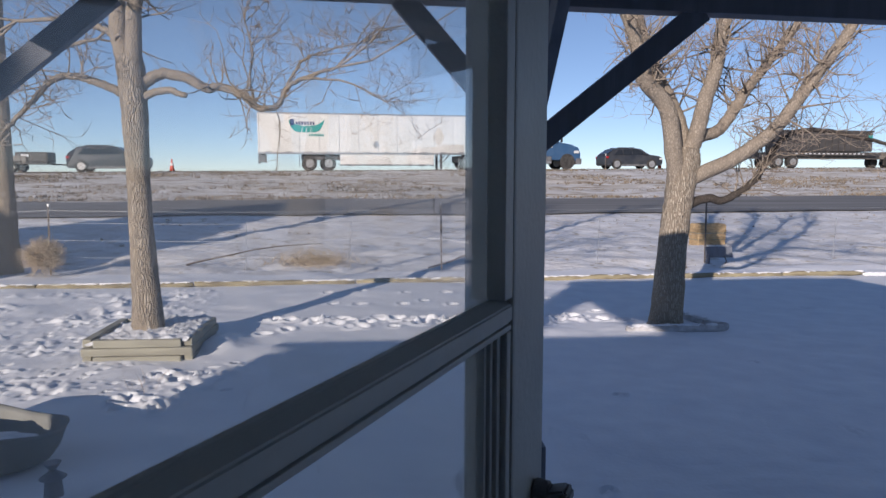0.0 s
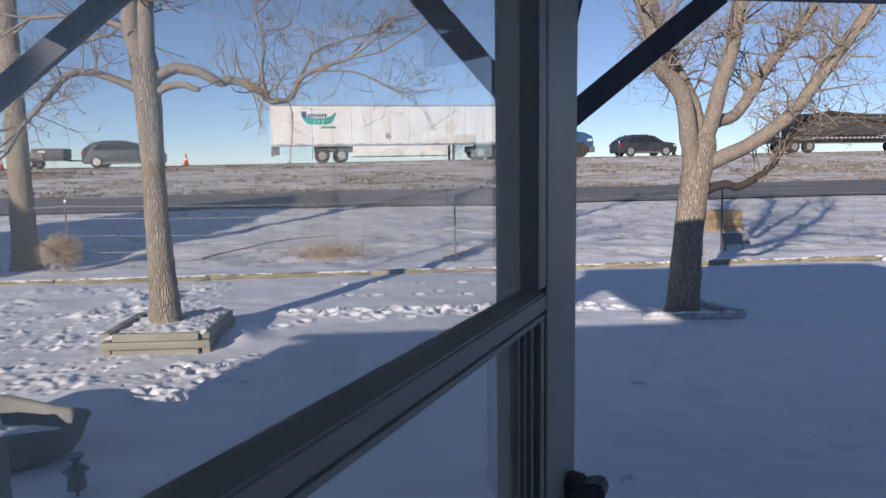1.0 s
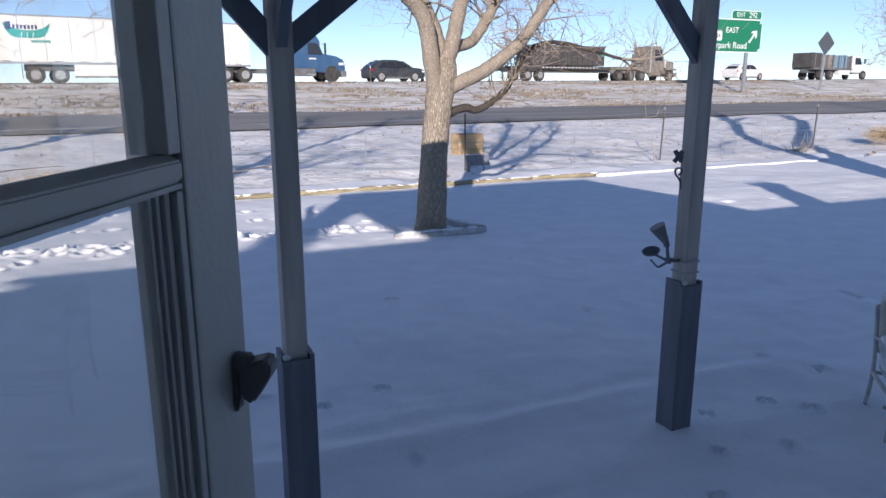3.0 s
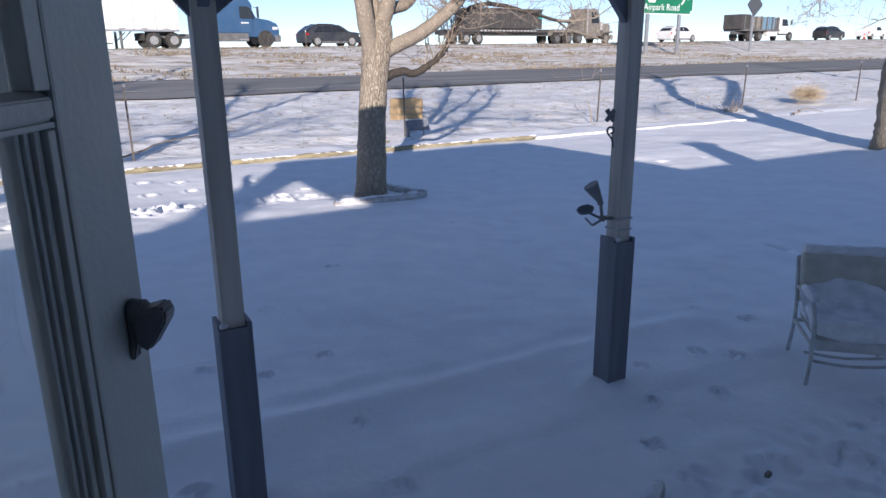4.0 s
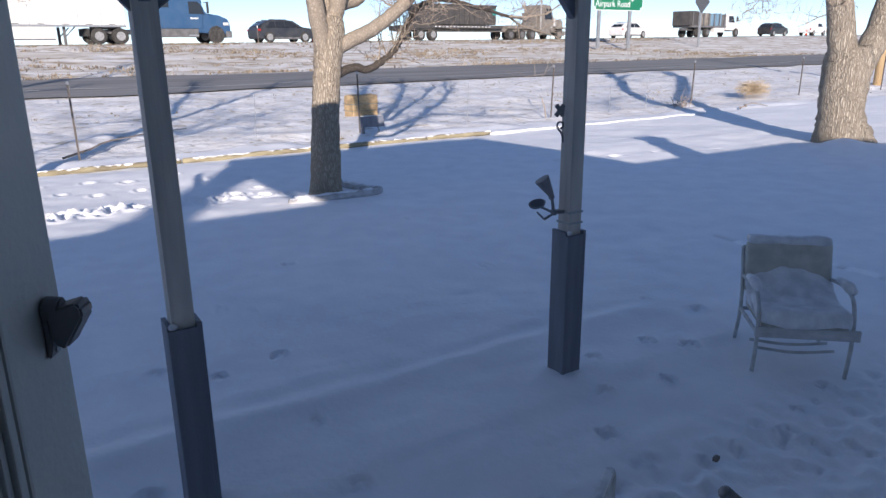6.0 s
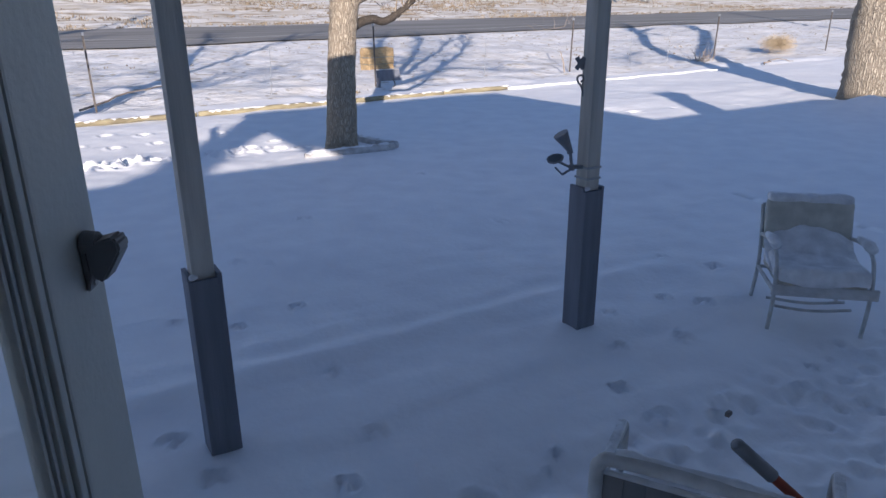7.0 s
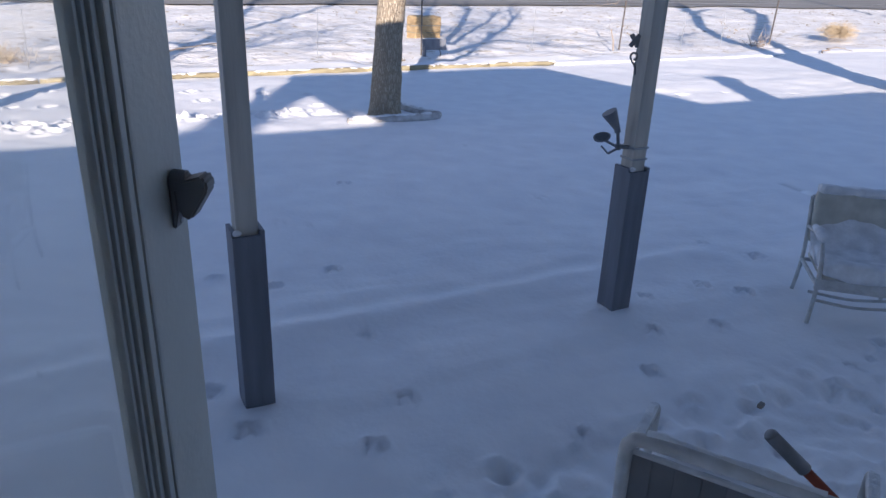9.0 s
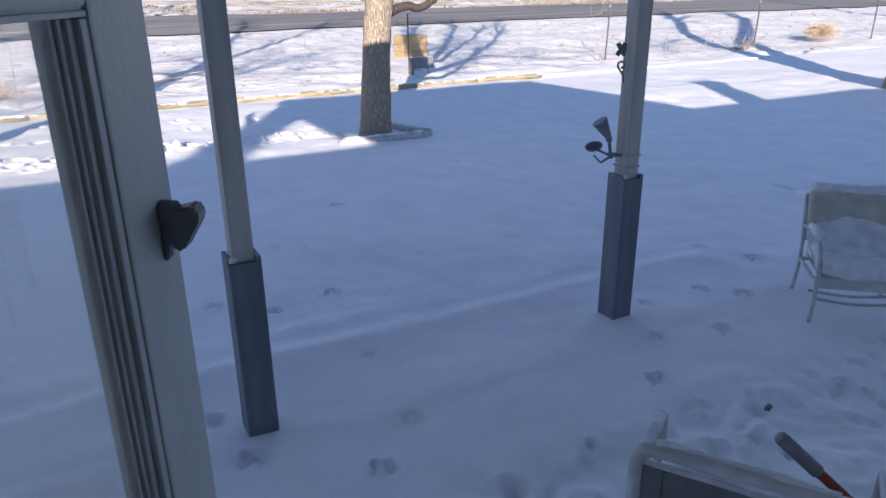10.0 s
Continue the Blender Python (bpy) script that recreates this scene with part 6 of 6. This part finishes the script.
def build_strap_chair():
    """A second armchair with its back to the house: tubular frame, vertical straps."""
    W, D, H = 0.64, 0.46, 0.62
    chair = thing("strap_chair", "tubular patio armchair with dark vertical straps, snow on its seat", "chair", (1.39, 1.54, -0.02), -57)
    # local x across the back, y from the back (0) to the front
    def pipe(name, pts, r, steps=4, mat=CHAIRM, label=""):
        p, rad = smooth_line(pts, [r] * len(pts), steps)
        v, f = [], []
        tube(p, rad, 12, v, f)
        return mesh_object(name, v, f, mat, chair, label, smooth=True)
    pipe("back_frame", [(0.0, 0.10, -0.03), (0.0, 0.04, 0.30), (0.0, 0.005, H - 0.07), (0.012, 0.0, H - 0.02), (0.06, 0.0, H), (W / 2, 0.0, H + 0.004), (W - 0.06, 0.0, H), (W - 0.012, 0.0, H - 0.02), (W, 0.005, H - 0.07), (W, 0.04, 0.30), (W, 0.10, -0.03)], 0.021, 5, CHAIRM, "pale tubular back frame with rounded corners")
    pipe("back_rail", [(0.02, 0.012, H - 0.055), (W - 0.02, 0.012, H - 0.055)], 0.009, 4, CHAIRM)
    for k in range(9):
        x = 0.04 + (W - 0.08) * k / 8
        part("strap", box(x - 0.038, x + 0.038, 0.008, 0.013 + 0.003 * (k % 2), 0.24, H - 0.05, 0.003, Matrix.Translation((0, 0.034 + 0.006 * (k % 2), 0)) @ pose(0, 0, 0, 3.3, 0, 0)), GREYP, chair)
    for x in (0.0, W):
        pipe("arm", [(x, 0.01, H - 0.15), (x, 0.10, H - 0.125), (x, 0.24, H - 0.118), (x, 0.36, H - 0.122), (x, 0.385, H - 0.132), (x, 0.395, H - 0.16), (x, 0.40, 0.36), (x, 0.415, -0.03)], 0.017, 4, CHAIRM, "armrest that bends down into the front leg")
        part("arm_snow", box(x - 0.016, x + 0.016, 0.10, 0.36, H - 0.112, H - 0.092, 0.009), SNOW_PACK, chair, "snow on the armrest")
        pipe("side_rail", [(x, 0.05, 0.27), (x, 0.42, 0.29)], 0.014, 2, CHAIRM)
    pipe("front_rail", [(0, 0.42, 0.29), (W, 0.42, 0.29)], 0.014, 2, CHAIRM)
    bm = box(0.02, W - 0.02, 0.05, 0.43, 0.28, 0.36, 0.03)
    bmesh.ops.subdivide_edges(bm, edges=[e for e in bm.edges if e.calc_length() > 0.08], cuts=6, use_grid_fill=True)
    for vv in bm.verts:
        vv.co.z += 0.03 * noise.noise(vv.co * 8)
    part("seat_snow", bm, SNOW_PACK, chair, "lumpy snow on the seat", smooth=True)
    v, f = [], []
    rng = random.Random(8)
    pts = [(0.05 + 0.046 * k, 0.008 + rng.gauss(0, 0.003), H + 0.016) for k in range(11)]
    tube(pts, [0.017 * rng.uniform(0.7, 1.2) for _ in pts], 8, v, f)
    mesh_object("rail_snow", v, f, SNOW_PACK, chair, "snow along the top rail", smooth=True)


build_strap_chair()

shovel = thing("snow_shovel", "shovel with a black grip and an orange shaft leaning there", "shovel", (1.723, 1.335, 0.64), 0)
gdir = Vector((0.55, -0.42, -0.62)).normalized()
part("grip", rod((0, 0, 0), gdir * 0.15, 0.020, 0.021, 16), BLACKPL, shovel, "black rubber grip", smooth=True)
part("grip_end", rod(gdir * -0.008, (0, 0, 0), 0.014, 0.020, 16), BLACKPL, shovel, smooth=True)
part("shaft", rod(gdir * 0.15, gdir * 0.95, 0.015, 0.015, 14), REDSHAFT, shovel, "orange fibreglass shaft", smooth=True)
part("blade", box(-0.12, 0.12, -0.01, 0.01, -0.02, 0.02, 0.004, Matrix.Translation(gdir * 0.97)), BLACKPL, shovel)


def build_bowl():
    """A wide dark bowl on a low pedestal with snow in it."""
    bowl = thing("fire_bowl", "low dark metal fire bowl on the snow, holding snow", "bowl", (-2.72, 4.98, 0.03), 0)
    prof = [(0.10, -0.04), (0.70, -0.04), (0.84, 0.0), (0.93, 0.08), (1.0, 0.20), (1.025, 0.222), (0.975, 0.226), (0.93, 0.20), (0.85, 0.10), (0.55, 0.05), (0.0, 0.04)]
    v, f = [], []
    seg = 56
    for r, z in prof:
        for k in range(seg):
            a = 2 * math.pi * k / seg
            lift = 0.125 * max(0.0, math.sin(a - 0.75)) ** 3 + 0.012 * math.sin(5 * a)
            v.append((r * 0.69 * math.cos(a), r * 0.36 * math.sin(a), z + lift * max(0.0, z / 0.22)))
    for i in range(len(prof) - 1):
        for k in range(seg):
            a, b = i * seg + k, i * seg + (k + 1) % seg
            f.append((a, b, b + seg, a + seg))
    mesh_object("bowl", v, f, BOWLM, bowl, smooth=True)
    bm = box(-0.60, 0.20, -0.29, -0.04, 0.05, 0.285, 0.05)
    bmesh.ops.subdivide_edges(bm, edges=[e for e in bm.edges if e.calc_length() > 0.08], cuts=7, use_grid_fill=True)
    for vv in bm.verts:
        vv.co.z += 0.05 * noise.noise(vv.co * 4) * (vv.co.z > 0.15)
        vv.co.x += 0.04 * noise.noise(vv.co * 5 + Vector((3, 0, 0)))
    part("snow_block", bm, SNOW_PACK, bowl, "block of snow in the bowl", smooth=True)
    bm = bmesh.new()
    bmesh.ops.create_uvsphere(bm, u_segments=28, v_segments=10, radius=1.0)
    for vv in bm.verts:
        vv.co = Vector((vv.co.x * 0.58, -0.09 + vv.co.y * 0.225, vv.co.z * 0.06 + 0.165 - 0.05 * vv.co.y + 0.02 * noise.noise(vv.co * 4)))
    part("snow_layer", bm, SNOW_PACK, bowl, "snow drifted along the front of the bowl", smooth=True)


build_bowl()
fin = thing("garden_lantern", "small dark garden lantern on a spike in the snow", "lantern", (-1.85, 4.40, -0.06), 0)
part("stake", rod((0, 0, -0.1), (0, 0, 0.12), 0.010), BLACKPL, fin)
part("lamp_body", cyl(0.055, 0.045, 0.11, 14, Matrix.Translation((0, 0, 0.10))), BLACKPL, fin)
part("cap", cyl(0.075, 0.02, 0.04, 14, Matrix.Translation((0, 0, 0.21))), BLACKPL, fin)
part("finial", cyl(0.012, 0.05, 0.05, 12, Matrix.Translation((0, 0, 0.25))), BLACKPL, fin)
